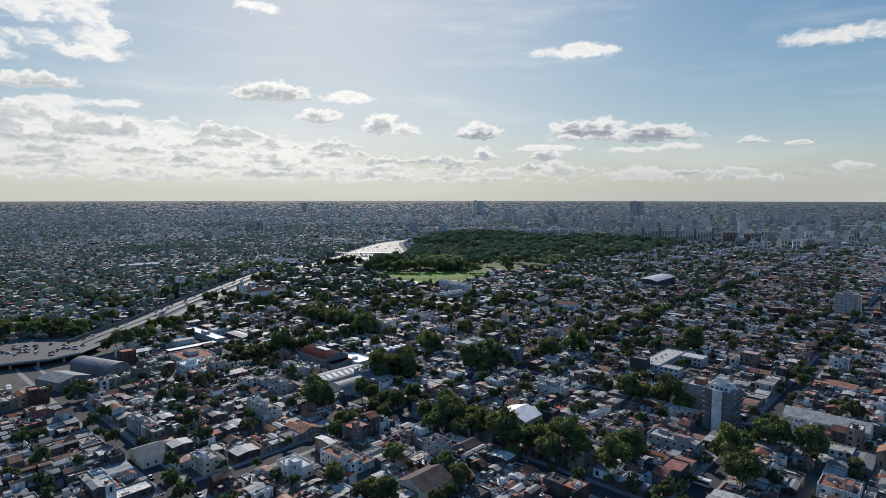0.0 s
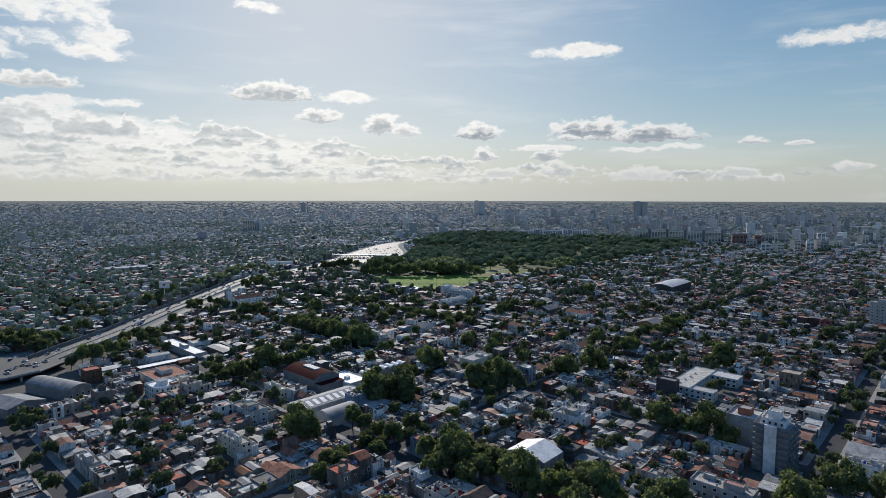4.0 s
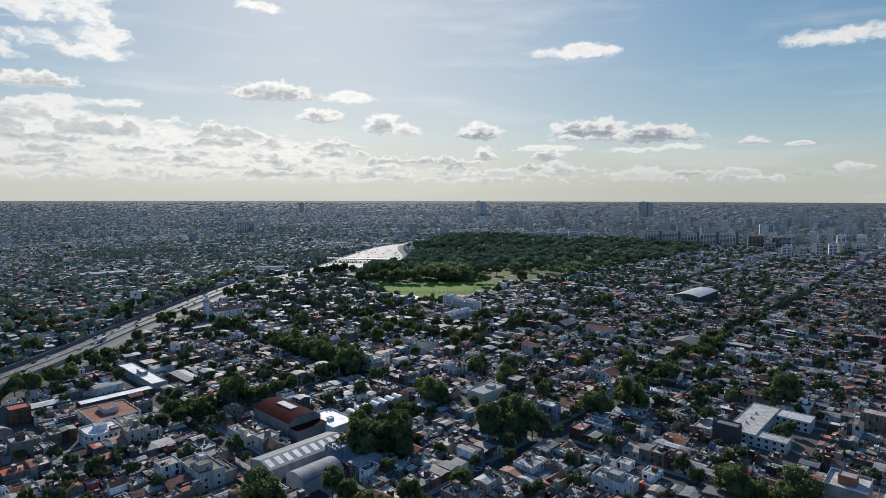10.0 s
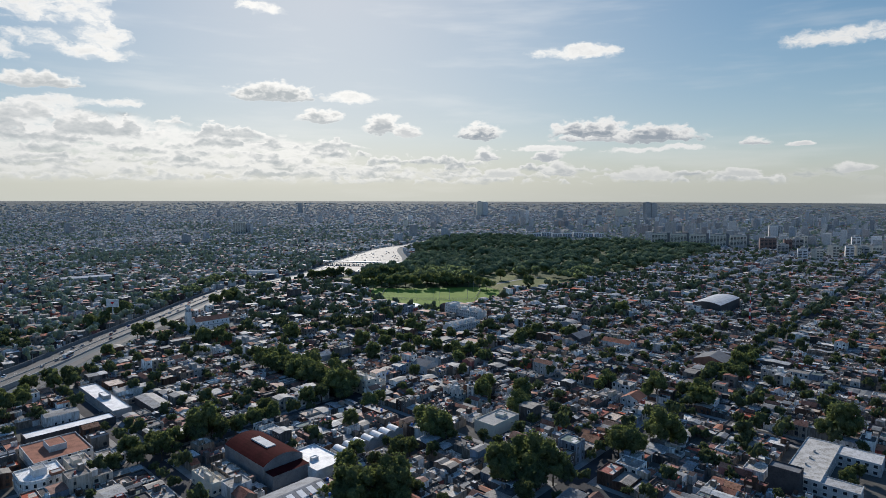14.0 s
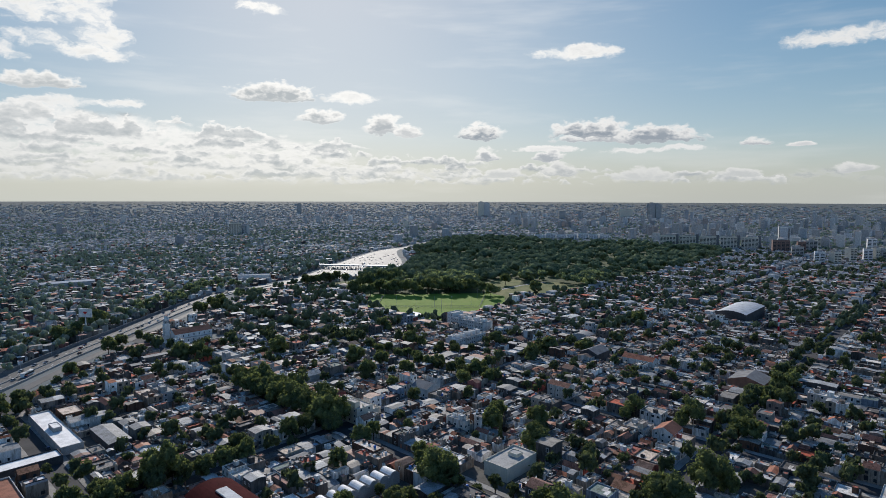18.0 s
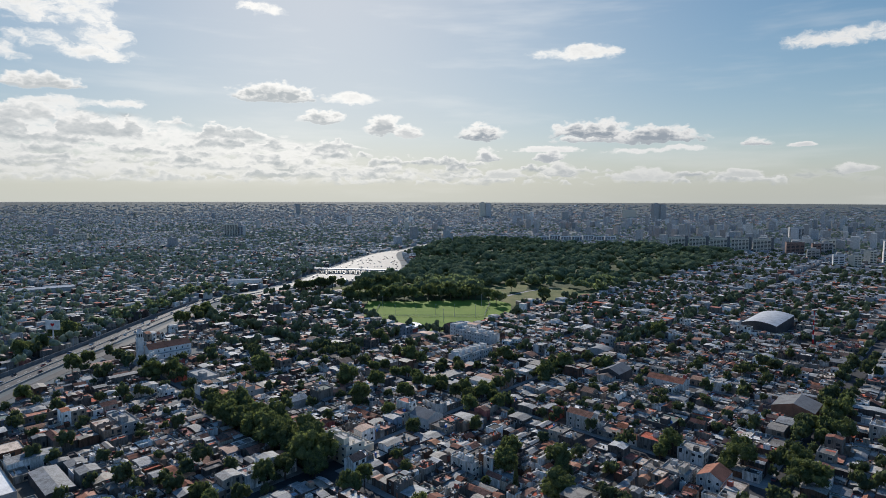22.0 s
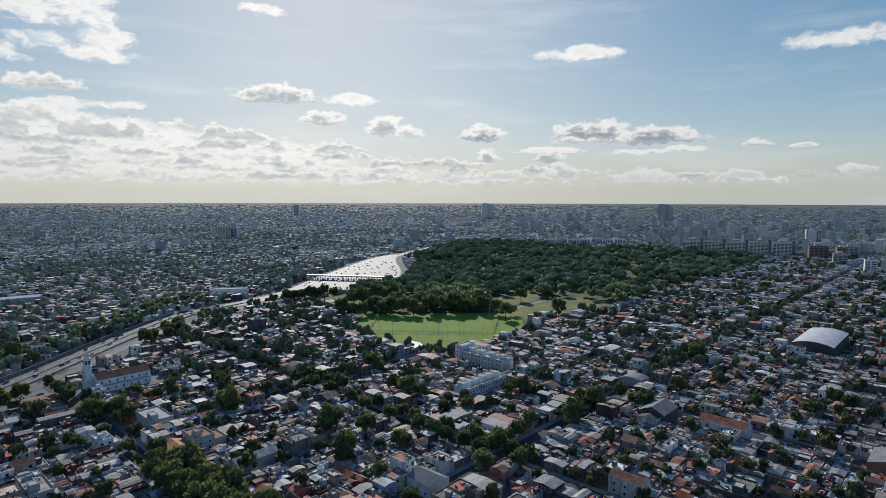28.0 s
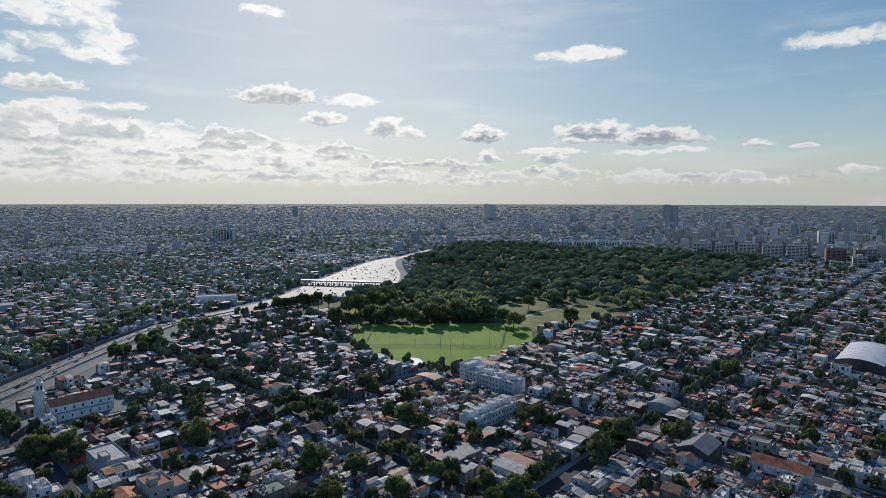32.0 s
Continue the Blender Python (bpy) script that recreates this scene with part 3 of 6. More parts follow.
def quad(origin, u, v, s0, s1, d0, d1):
    """Four corners in a lot's own frame, anticlockwise."""
    pts = [origin + u * s + v * d for s, d in ((s0, d0), (s1, d0), (s1, d1), (s0, d1))]
    if (pts[1] - pts[0]).cross(pts[2] - pts[1]) < 0:
        pts = [pts[0], pts[3], pts[2], pts[1]]
    return [(p.x, p.y) for p in pts]


def part(name, pile_or_mesh, parent, label=""):
    ob = new(name, pile_or_mesh.mesh(name) if isinstance(pile_or_mesh, Pile) else pile_or_mesh)
    ob.parent = parent
    if label:
        ob["label"] = label
    return ob


def thing(name, x, y, z, label, category, group="", kind="", turn=0.0):
    ob = new(name)
    ob.empty_display_size = 0.5
    ob.matrix_basis = pose(x, y, z, 0, 0, turn)
    return tagged(ob, label, category, group, kind)


# ---- ground ----
rings = [0, 150, 300, 500, 750, 1000, 1400, 1800, 2200, 2400, 2600, 2800, 3000, 3200, 3400, 3600, 3800, 4000, 4200, 4400, 4550, 4700]
verts, faces = [(0, 100, -0.02)], []
SEG = 120
for r in rings[1:]:
    for i in range(SEG):
        g = 2 * math.pi * i / SEG
        x, y = r * math.sin(g), 100 + r * math.cos(g)
        verts.append((x, y, lift(x, y) - 0.02))
for i in range(SEG):
    faces.append((0, 1 + (i + 1) % SEG, 1 + i))
for k in range(len(rings) - 2):
    for i in range(SEG):
        j = (i + 1) % SEG
        faces.append((1 + k * SEG + i, 1 + k * SEG + j, 1 + (k + 1) * SEG + j, 1 + (k + 1) * SEG + i))
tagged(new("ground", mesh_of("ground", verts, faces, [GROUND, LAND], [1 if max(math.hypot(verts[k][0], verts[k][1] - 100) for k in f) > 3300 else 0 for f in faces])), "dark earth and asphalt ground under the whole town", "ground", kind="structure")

# ---- lots ----
rnd = random.Random(7)
LOTS = []        # origin, across, inward, width, depth


def lots_of_block(a0, a1, b0, b1):
    """Lots round the four sides of a block; a along E1, b along E2."""
    end = 24.0

    def strip(start, u, v, length, depth):
        s = 0.0
        while s < length - 5:
            w = rnd.choice((8.2, 8.66, 8.66, 8.66, 10.0, 12.0, 6.5))
            if s + w > length - 5:
                w = length - s
            LOTS.append((start + u * s, u, v, w, depth))
            s += w

    strip(at(a0, b0), E1, E2, a1 - a0, end)
    strip(at(a0, b1), E1, -E2, a1 - a0, end)
    half = (a1 - a0) / 2
    strip(at(a0, b0 + end), E2, E1, b1 - b0 - 2 * end, half)
    strip(at(a1, b0 + end), E2, -E1, b1 - b0 - 2 * end, half)


BLOCKS = []
for a0, a1 in zip(A_STREETS, A_STREETS[1:]):
    for b0, b1 in zip(B_STREETS, B_STREETS[1:]):
        c = at((a0 + a1) / 2, (b0 + b1) / 2)
        if not seen(c.x, c.y, 130) or c.y > 1750 or c.x < -300:
            continue
        h = STREET / 2
        BLOCKS.append((a0 + h, a1 - h, b0 + h, b1 - h))
for blk in BLOCKS:
    lots_of_block(*blk)



def clear_runs(l):
    """The stretches of a lot's depth that no other building or road takes."""
    o, u, v, w, depth = l
    runs, start, d = [], None, 0.0
    while d <= depth:
        ok = free(*(o + u * 1.0 + v * d)) and free(*(o + u * (w - 1.0) + v * d))
        if ok and start is None:
            start = d
        if start is not None and (not ok or d + 1.0 > depth):
            end = d if ok else d - 1.0
            if end - start > 5:
                runs.append((o + v * start, u, v, w, min(end, depth) - start))
            start = None
        d += 1.0
    return runs


LOTS = [run for l in LOTS for run in clear_runs(l)]


def volumes(w, depth, r):
    """One lot's building, cut into small volumes and patios: kind, s0, s1, d0, d1, z0, height, extra."""
    out = []
    g = r.random()
    if g < 0.03 and depth > 14:
        # One long shed over the whole lot.
        return [("sheet", 0.0, w, 0.0, min(depth, r.uniform(15, 24)), 0.0, r.uniform(4.6, 6.0), 0.8)]
    if g < 0.033 and depth > 16 and w > 7:
        # A block of flats with blank party walls, and a low shed behind it.
        h = r.choice((9.4, 10.2, 12.2))
        return [("flat", 0.0, w, 0.0, r.uniform(10, 14), 0.0, h, 0), ("flat", w * 0.3, w * 0.7, 3.0, 7.0, h - 0.75, h + 2.6, 0), ("sheet", 0.0, w, 15.0, depth, 0.0, 3.2, 0.7)]
    front = 0.0 if r.random() < 0.82 or depth < 12 else 2.8
    d = front
    first = True
    tall = r.random()
    while d < depth - 2.5:
        run = r.uniform(6.0, 10.5) if first else r.uniform(3.2, 8.5)
        if depth - d - run < 3:
            run = depth - d
        cuts = [0.0, w]
        if w > 5.5 and (not first or r.random() < 0.4) and r.random() < 0.8:
            cuts = [0.0, w * r.uniform(0.32, 0.68), w]
        for s0, s1 in zip(cuts, cuts[1:]):
            g = r.random()
            if not first and g < (0.22 if len(cuts) == 3 else 0.12):
                continue
            if first:
                h = r.choice((3.3, 3.6, 4.0)) if tall < 0.6 else r.choice((5.8, 6.2, 6.6)) if tall < 0.95 else r.choice((9.2, 9.8))
            else:
                h = r.choice((2.6, 2.9, 3.2, 3.5, 3.8, 5.6) if tall > 0.6 else (2.5, 2.8, 3.1, 3.5, 4.0))
            g = r.random()
            kind = "flat" if g < 0.60 else "sheet" if g < 0.88 else "gable"
            shrink = r.uniform(0.0, 0.5) if not first else 0.0
            out.append((kind, s0, s1, d, d + run - shrink, 0.0, h + r.uniform(-0.15, 0.15), r.uniform(1.0, 2.2) * min(1.0, (s1 - s0) / 7)))
            if kind == "flat" and r.random() < 0.4 and s1 - s0 > 3.4 and run > 4:
                a = r.uniform(s0 + 0.3, s1 - 3.0)
                b = d + r.uniform(0.4, run - 3.4)
                out.append(("flat", a, a + r.uniform(1.8, 2.6), b, b + r.uniform(2.0, 2.8), h - 0.5, h + r.uniform(1.2, 2.3), 0))
        d += run
        first = False
    return out


def clutter(pile, o, u, v, vol, z, r, most=3):
    """Patches, low walls and small boxes on a flat roof."""
    kind, s0, s1, d0, d1, z0, h, extra = vol
    if s1 - s0 < 2.6 or d1 - d0 < 2.6:
        return
    for k in range(r.randint(0, 2)):
        a0, b0 = r.uniform(s0 + 0.4, s1 - 2.0), r.uniform(d0 + 0.4, d1 - 2.0)
        a1, b1 = min(s1 - 0.4, a0 + r.uniform(1.4, 4.5)), min(d1 - 0.4, b0 + r.uniform(1.4, 4.5))
        pile.prism(quad(o, u, v, a0, a1, b0, b1), z - 0.02, z + 0.03 + 0.02 * k, 1, 1)
    for k in range(r.randint(0, most)):
        a0, b0 = r.uniform(s0 + 0.4, s1 - 1.4), r.uniform(d0 + 0.4, d1 - 1.4)
        t = r.random()
        if t < 0.3:
            w_, l_, h_ = r.uniform(0.15, 0.25), r.uniform(1.5, 3.5), r.uniform(0.8, 1.8)
            if r.random() < 0.5:
                w_, l_ = l_, w_
        else:
            w_, l_, h_ = r.uniform(0.5, 1.3), r.uniform(0.5, 1.3), r.uniform(0.5, 1.6)
        pile.prism(quad(o, u, v, a0, min(s1 - 0.3, a0 + w_), b0, min(d1 - 0.3, b0 + l_)), z, z + h_, 0, 0 if t < 0.5 else 1)


def build_volume(pile, o, u, v, vol, z=0.0, flat_edge=0.45):
    kind, s0, s1, d0, d1, z0, h, extra = vol
    if s1 - s0 < 2.8 and flat_edge:
        flat_edge = 0.1
    foot = quad(o, u, v, s0 + 0.02, s1 - 0.02, d0, d1)
    if kind == "flat":
        pile.prism(foot, z + z0, z + h, 0, 1, flat_edge)
        if o.y < 820:
            clutter(pile, o, u, v, vol, z + h - flat_edge, rnd)
    elif kind == "gable":
        pile.gable(foot, z + z0, z + h, extra, 0, 3)
    else:
        pile.gable(foot, z + z0, z + h, min(extra, 0.6), 0, 2)


def spot(l):
    p = l[0] + l[1] * l[3] / 2 + l[2] * 6
    return p


# The lots nearest to the line of flight become houses of their own, the rest one mass.
def off_line(l):
    p = spot(l)
    return math.hypot(p.x * 0.9, max(0, 255 - p.y, p.y - 700) * 1.6)


LOTS.sort(key=off_line)
LOTS = [l for l in LOTS if seen(*spot(l))]
NEAR, REST = LOTS[:156], LOTS[156:]

mass = Pile(WALL, ROOF, SHEET, TILES, GLASS, HAZE_WALL, HAZE_ROOF)


def holes(pile, p, q, z0, z1, r):
    """Dark windows set a little proud on a wall from p to q."""
    d = q - p
    length = d.length
    d = d / length
    n = Vector((d.y, -d.x)) * 0.04
    for s in range(max(1, int((z1 - z0) / 2.9))):
        for i in range(int(length / 2.9)):
            if r.random() < 0.25:
                continue
            c = p + d * ((i + 0.5) * length / int(length / 2.9)) + n
            w, h, b = r.choice((0.45, 0.6, 0.8)), r.choice((1.2, 1.4, 2.0)), z0 + s * 2.9 + 0.8
            k = len(pile.v)
            pile.v += [(c.x - d.x * w, c.y - d.y * w, b), (c.x + d.x * w, c.y + d.y * w, b), (c.x + d.x * w, c.y + d.y * w, b + h), (c.x - d.x * w, c.y - d.y * w, b + h)]
            pile.face((k, k + 1, k + 2, k + 3), 4)


for o, u, v, w, depth in REST:
    for vol in volumes(w, depth, rnd):
        start = len(mass.s)
        build_volume(mass, o, u, v, vol, 0.0, 0.45 if (o.y < 850) else 0.0)
        # Lots further off take the palette with haze in its colours.
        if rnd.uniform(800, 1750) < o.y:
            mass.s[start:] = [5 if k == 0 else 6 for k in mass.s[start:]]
        if o.y < 850 and vol[5] < 1 and (vol[6] > 5 or vol[3] < 3):
            foot = [Vector(q) for q in quad(o, u, v, vol[1], vol[2], vol[3], vol[4])]
            for a, b in zip(foot, foot[1:] + foot[:1]):
                d = b - a
                if d.x * 1.0 > 0 and d.length > 3:      # walls that look back along the flight
                    holes(mass, a, b, 0.2, vol[6], rnd)
tagged(new("row_houses", mass.mesh("row_houses")), "dense low row houses with flat roofs, sheds and patios", "houses", kind="stuff")

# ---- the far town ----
far = Pile(HAZE_WALL, HAZE_ROOF, SHEET, TILES, WALL, ROOF)
fr = random.Random(11)
FAR_TREES = []


def far_blocks(turn, test, y0, y1, step_a=110, step_b=110):
    c, s = math.cos(radians(turn)), math.sin(radians(turn))
    u, v = Vector((c, s)), Vector((-s, c))
    for i in range(-60, 60):
        for j in range(-5, 60):
            m = u * (i * step_a) + v * (j * step_b)
            x, y = m.x, m.y
            if not (y0 < y < y1) or not seen(x, y, 280) or math.hypot(x, y - 100) > 4540:
                continue
            d = math.hypot(x, y - 300)
            green = (0.72 if x > 300 else 0.2 if x < -200 and y < 1500 else 0.62) + 0.9 * noise.noise(Vector((x / 330, y / 420, turn)))
            green = min(0.92, max(0.25, green + (0.14 if d > 900 else 0.0))) if d < 3900 else 0.95
            cells = 10 if d < 1300 else 8 if d < 1900 else 7 if d < 2800 else 6
            cell = (step_a - 9) / cells
            for p in range(cells):
                for q in range(cells):
                    o = m + u * (p * cell + fr.uniform(-2, 2)) + v * (q * cell + fr.uniform(-2, 2))
                    if not test(o.x, o.y):
                        continue
                    z = lift(o.x, o.y)
                    if fr.random() < green:
                        FAR_TREES.append((o.x + fr.uniform(0, cell), o.y + fr.uniform(0, cell), z))
                        if fr.random() < 0.62:
                            continue
                    if d > 4250 or fr.uniform(3500, 5000) < d:
                        continue
                    w, l = cell * fr.uniform(0.45, 0.98), cell * fr.uniform(0.45, 0.98)
                    h = fr.choice((3.2, 3.5, 4, 4.5, 5.5, 6.5) if d < 2200 else (3, 3.4, 3.8, 4.4, 5.5) if d < 3500 else (2.8, 3.2))
                    tall = 0.003 if x < -100 else 0.02 if x < 450 else 0.045
                    if y > 1500 and math.hypot(x, y) < 3600 and fr.random() < tall * (1.3 if x > 560 and y < 2900 else 0.7):
                        h, w, l = fr.triangular(12, 46, 20), fr.uniform(10, 20), fr.uniform(10, 16)
                    foot = quad(o, u, v, 0, w, 0, l)
                    # The palette with painted haze comes in more often with distance.
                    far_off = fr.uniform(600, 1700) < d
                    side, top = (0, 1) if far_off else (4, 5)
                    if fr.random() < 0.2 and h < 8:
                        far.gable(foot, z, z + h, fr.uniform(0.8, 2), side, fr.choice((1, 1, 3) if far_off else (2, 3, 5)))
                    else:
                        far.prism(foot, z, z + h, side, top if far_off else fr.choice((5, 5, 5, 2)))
                        if d < 2400 and fr.random() < 0.22:
                            g = fr.uniform(0.3, 0.5)
                            far.prism(quad(o, u, v, w * 0.1, w * (0.1 + g), l * 0.3, l * (0.3 + g)), z + h, z + h + fr.uniform(1.5, 3), side, top)


def west(x, y):
    r = road_at(y)
    return (x < r[0] - r[1] - 8) if r else (x < -345 if y < 380 else x < 0)


FAR_OK = lambda x, y: not inside(PARK, x, y) and not on_road(x, y, 10)
far_blocks(45, lambda x, y: west(x, y) and y < 2400 and free(x, y), 200, 2400, 108, 100)
far_blocks(-42, lambda x, y: not west(x, y) and (y > 1750 or x < -300 or (x * E2.y - y * E2.x) / 0.996 > 1750) and FAR_OK(x, y) and y < 2400, 300, 2400)
far_blocks(46, lambda x, y: FAR_OK(x, y) and y >= 2400, 2400, 4800, 115, 115)
tagged(new("distant_houses", far.mesh("distant_houses")), "distant low houses and blocks reaching to the horizon", "houses", kind="stuff")

# ---- trees ----
def clump(bm, c, r, rr, sub=1, flat=0.8):
    res = bmesh.ops.create_icosphere(bm, subdivisions=sub, radius=1.0)
    for vtx in res["verts"]:
        k = 1 + 0.55 * (noise.noise(vtx.co * 1.7 + Vector((rr.random() * 0.2 + c[0], c[1], c[2]))))
        vtx.co = Vector(c) + Vector((vtx.co.x * r * k, vtx.co.y * r * k, vtx.co.z * r * k * flat))


def crown_mesh(name, radius, height, base, seed, mat, leaf=0.75, count=850):
    """A crown of lumps, each set with many small leaf sprays."""
    rr = random.Random(seed)
    lumps = []
    for i in range(22 if count > 300 else 8):
        g, e = rr.uniform(0, 6.283), rr.uniform(-0.35, 1.0)
        d = radius * rr.uniform(0.55, 0.74) * math.sqrt(max(0.1, 1.0 - 0.75 * max(0.0, e) ** 2))
        lumps.append((Vector((math.cos(g) * d, math.sin(g) * d, base + height * (0.42 + 0.36 * e))), radius * rr.uniform(0.24, 0.40)))
    lumps.append((Vector((0, 0, base + height * 0.55)), radius * 0.6))
    bm = bmesh.new()
    for c, r in lumps:
        clump(bm, c, r * 0.84, rr, 1, 0.9)
    vs = [v.co[:] for v in bm.verts]
    fs = [tuple(v.index for v in f.verts) for f in bm.faces]
    bm.free()
    for i in range(count):
        c, r = lumps[rr.randrange(len(lumps))]
        n = Vector((rr.gauss(0, 1), rr.gauss(0, 1), rr.gauss(0.35, 1))).normalized()
        p = c + Vector((n.x * r, n.y * r, n.z * r * 0.85)) * rr.uniform(0.88, 1.16)
        t = n.orthogonal().normalized()
        t.rotate(Matrix.Rotation(rr.uniform(0, 6.283), 3, n))
        b = n.cross(t)
        n2 = (n * rr.uniform(0.1, 0.7) + t * rr.uniform(-0.6, 0.6)).normalized()
        t = (b.cross(n2)).normalized()
        s = leaf * rr.uniform(0.6, 1.3)
        k = len(vs)
        vs += [tuple(p - t * s), tuple(p + b * s * 0.55), tuple(p + t * s), tuple(p - b * s * 0.55)]
        fs.append((k, k + 1, k + 2, k + 3))
    me = mesh_of(name, vs, fs, [mat])
    me.polygons.foreach_set("use_smooth", [len(f) == 3 for f in fs])
    return me


def trunk_mesh(name, height, r, seed, limbs=5, reach=3.0):
    rr = random.Random(seed)
    vs, fs = [], []

    def limb(p0, p1, r0, r1):
        ax = (p1 - p0).normalized()
        t = ax.orthogonal().normalized()
        b = ax.cross(t)
        k = len(vs)
        for p, q in ((p0, r0), (p0.lerp(p1, 0.5) + t * r0 * 0.4, (r0 + r1) / 2), (p1, r1)):
            for i in range(6):
                g = i * math.pi / 3
                vs.append(tuple(p + (t * math.cos(g) + b * math.sin(g)) * q))
        for j in (0, 6):
            for i in range(6):
                fs.append((k + j + i, k + j + (i + 1) % 6, k + j + 6 + (i + 1) % 6, k + j + 6 + i))

    limb(Vector((0, 0, -0.1)), Vector((0, 0, height * 0.5)), r, r * 0.7)
    for i in range(limbs):
        g = i * 6.283 / limbs + rr.uniform(-0.3, 0.3)
        limb(Vector((0, 0, height * rr.uniform(0.35, 0.5))), Vector((math.cos(g) * reach, math.sin(g) * reach, height * rr.uniform(0.75, 0.95))), r * 0.45, r * 0.15)
    return mesh_of(name, vs, fs, [BARK])


TREE_KINDS = []
for i, (radius, height, base) in enumerate(((5.6, 10.2, 1.9), (4.6, 9.2, 1.7), (6.4, 11.8, 2.0), (3.6, 7.0, 1.5), (5.0, 9.6, 1.8), (2.8, 5.5, 1.2))):
    TREE_KINDS.append((crown_mesh("crown", radius, height, base, 40 + i, LEAF if i % 2 == 0 else LEAF_DARK, 0.46 if radius > 4 else 0.4, 1150 if radius > 4 else 540),
                       trunk_mesh("trunk", base + height * 0.6, 0.32, 60 + i, 5, radius * 0.5)))

TREE_LABELS = ("leafy green plane tree with a broad rounded crown", "dense dark green street tree", "tall broad plane tree with dark foliage",
               "small green garden tree", "full green street tree over the pavement", "low bushy garden tree")
tr = random.Random(21)


def tree(kind, x, y, size=1.0, group="street trees"):
    t = thing("tree", x, y, 0, TREE_LABELS[kind], "tree", group, turn=tr.uniform(0, 360))
    t.scale = (size, size, size * tr.uniform(1.0, 1.2))
    part("crown", TREE_KINDS[kind][0], t)
    part("trunk", TREE_KINDS[kind][1], t)
    return t


TREES = []      # x, y, kind, size


def row_of_trees(street, along_b, lo, hi, gap, chance, kinds, size):
    s = lo
    while s < hi:
        for side in (-1, 1):
            if tr.random() < chance:
                off = street + side * (STREET / 2 - 3.0) + tr.uniform(-0.5, 0.5)
                q = s + tr.uniform(-1.5, 1.5)
                p = at(off, q) if along_b else at(q, off)
                TREES.append((p.x, p.y, tr.choice(kinds), size * tr.uniform(0.85, 1.15)))
        s += gap


# Large single trees and clumps of the town.
BIG = ((120, 360), (139, 349), (12, 316), (38, 292), (66, 284), (93, 276), (136, 269), (129, 246), (163, 284), (175, 274), (43, 442), (5, 478), (-61, 355), (-107, 481),
       (32, 432), (48, 435), (92, 454), (-27, 411), (-12, 416), (205, 572), (160, 523), (114, 468), (52, 515), (207, 474), (216, 596), (165, 543), (115, 562), (59, 545),
       (139, 543), (-37, 791), (-49, 671), (-110, 699), (-166, 693), (-177, 686), (-11, 728), (96, 702), (124, 701), (58, 727), (203, 812), (79, 681))
HEAVY = []
for x, y in BIG:
    HEAVY.append((x, y - 3, 2, tr.uniform(1.25, 1.5) if y < 500 else tr.uniform(0.9, 1.15)))
    for k in range(0 if y < 300 else 2 if y < 500 else 1):
        HEAVY.append((x + tr.uniform(-9, 9), y - 5 + tr.uniform(-7, 7), tr.choice((0, 4, 2)), tr.uniform(0.85, 1.15) if y < 500 else tr.uniform(0.6, 0.85)))
# The avenue of planes, then the thinner streets.
row_of_trees(340, True, 404, 500, 7.5, 1.0, (0, 2, 4), 1.2)
row_of_trees(401, False, 205, 336, 10.0, 0.75, (0, 1, 4), 1.05)
row_of_trees(232, True, 114, 215, 9.0, 0.7, (0, 2, 4), 1.15)
row_of_trees(242, False, 530, 600, 11.0, 0.6, (0, 4), 0.9)
HEAVY += TREES
TREES = []
for a in (100, 222, 340, 458, 576, 694, 812, 930):
    row_of_trees(a, True, -396, 520, 11.0, 0.45, (1, 3, 4, 0), 0.9)
    row_of_trees(a, True, 520, 875, 9.0, 0.7, (1, 0, 4, 0), 1.0)
for b in (-237, -78, 81, 242, 401, 559, 717):
    row_of_trees(b, False, 100, 480, 11.0, 0.45, (1, 3, 4, 0), 0.9)
    row_of_trees(b, False, 480, 1166, 10.0, 0.34 if abs(b) < 90 else 0.5, (1, 0, 4, 3), 1.0)
for blk in BLOCKS:
    for i in range(36 if (blk[0] + blk[1]) / 2 * E1.y + (blk[2] + blk[3]) / 2 * E2.y < 850 else 64):
        a, b = tr.uniform(blk[0] + 14, blk[1] - 14), tr.uniform(blk[2] + 14, blk[3] - 14)
        p = at(a, b)
        TREES.append((p.x, p.y, tr.choice((1, 3, 5, 4, 3)), tr.uniform(0.75, 1.2)))

picked = []
for x, y, kind, size in HEAVY:
    if seen(x, y, 10) and y > 225 and free(x, y, 2):
        picked.append((0.0, x, y, kind, size))
for x, y, kind, size in TREES:
    if seen(x, y, 10) and y > 225 and free(x, y, 2):
        picked.append((math.hypot(x * 0.9, max(0, 255 - y, y - 700) * 1.6), x, y, kind, size))
picked.sort()
for _, x, y, kind, size in picked[:265]:
    tree(kind, x, y, size)

# ---- woods and far crowns, joined ----
LOW_CROWNS = []
for i in range(10):
    rr = random.Random(300 + i)
    bm = bmesh.new()
    clump(bm, (0, 0, 0.82), 0.62, rr, 2, 0.95)
    for k in range(8):
        g, e = k * 0.785 + rr.uniform(-0.3, 0.3), rr.uniform(-0.2, 0.75)
        d = rr.uniform(0.45, 0.72) * math.cos(e)
        clump(bm, (math.cos(g) * d, math.sin(g) * d, 0.85 + 0.5 * math.sin(e)), rr.uniform(0.24, 0.4), rr, 1, 0.9)
    bm.verts.index_update()
    co = np.array([v.co[:] for v in bm.verts])
    fa = np.array([[v.index for v in f.verts] for f in bm.faces])
    bm.free()
    LOW_CROWNS.append((co, fa))
SMALL_CROWNS = []
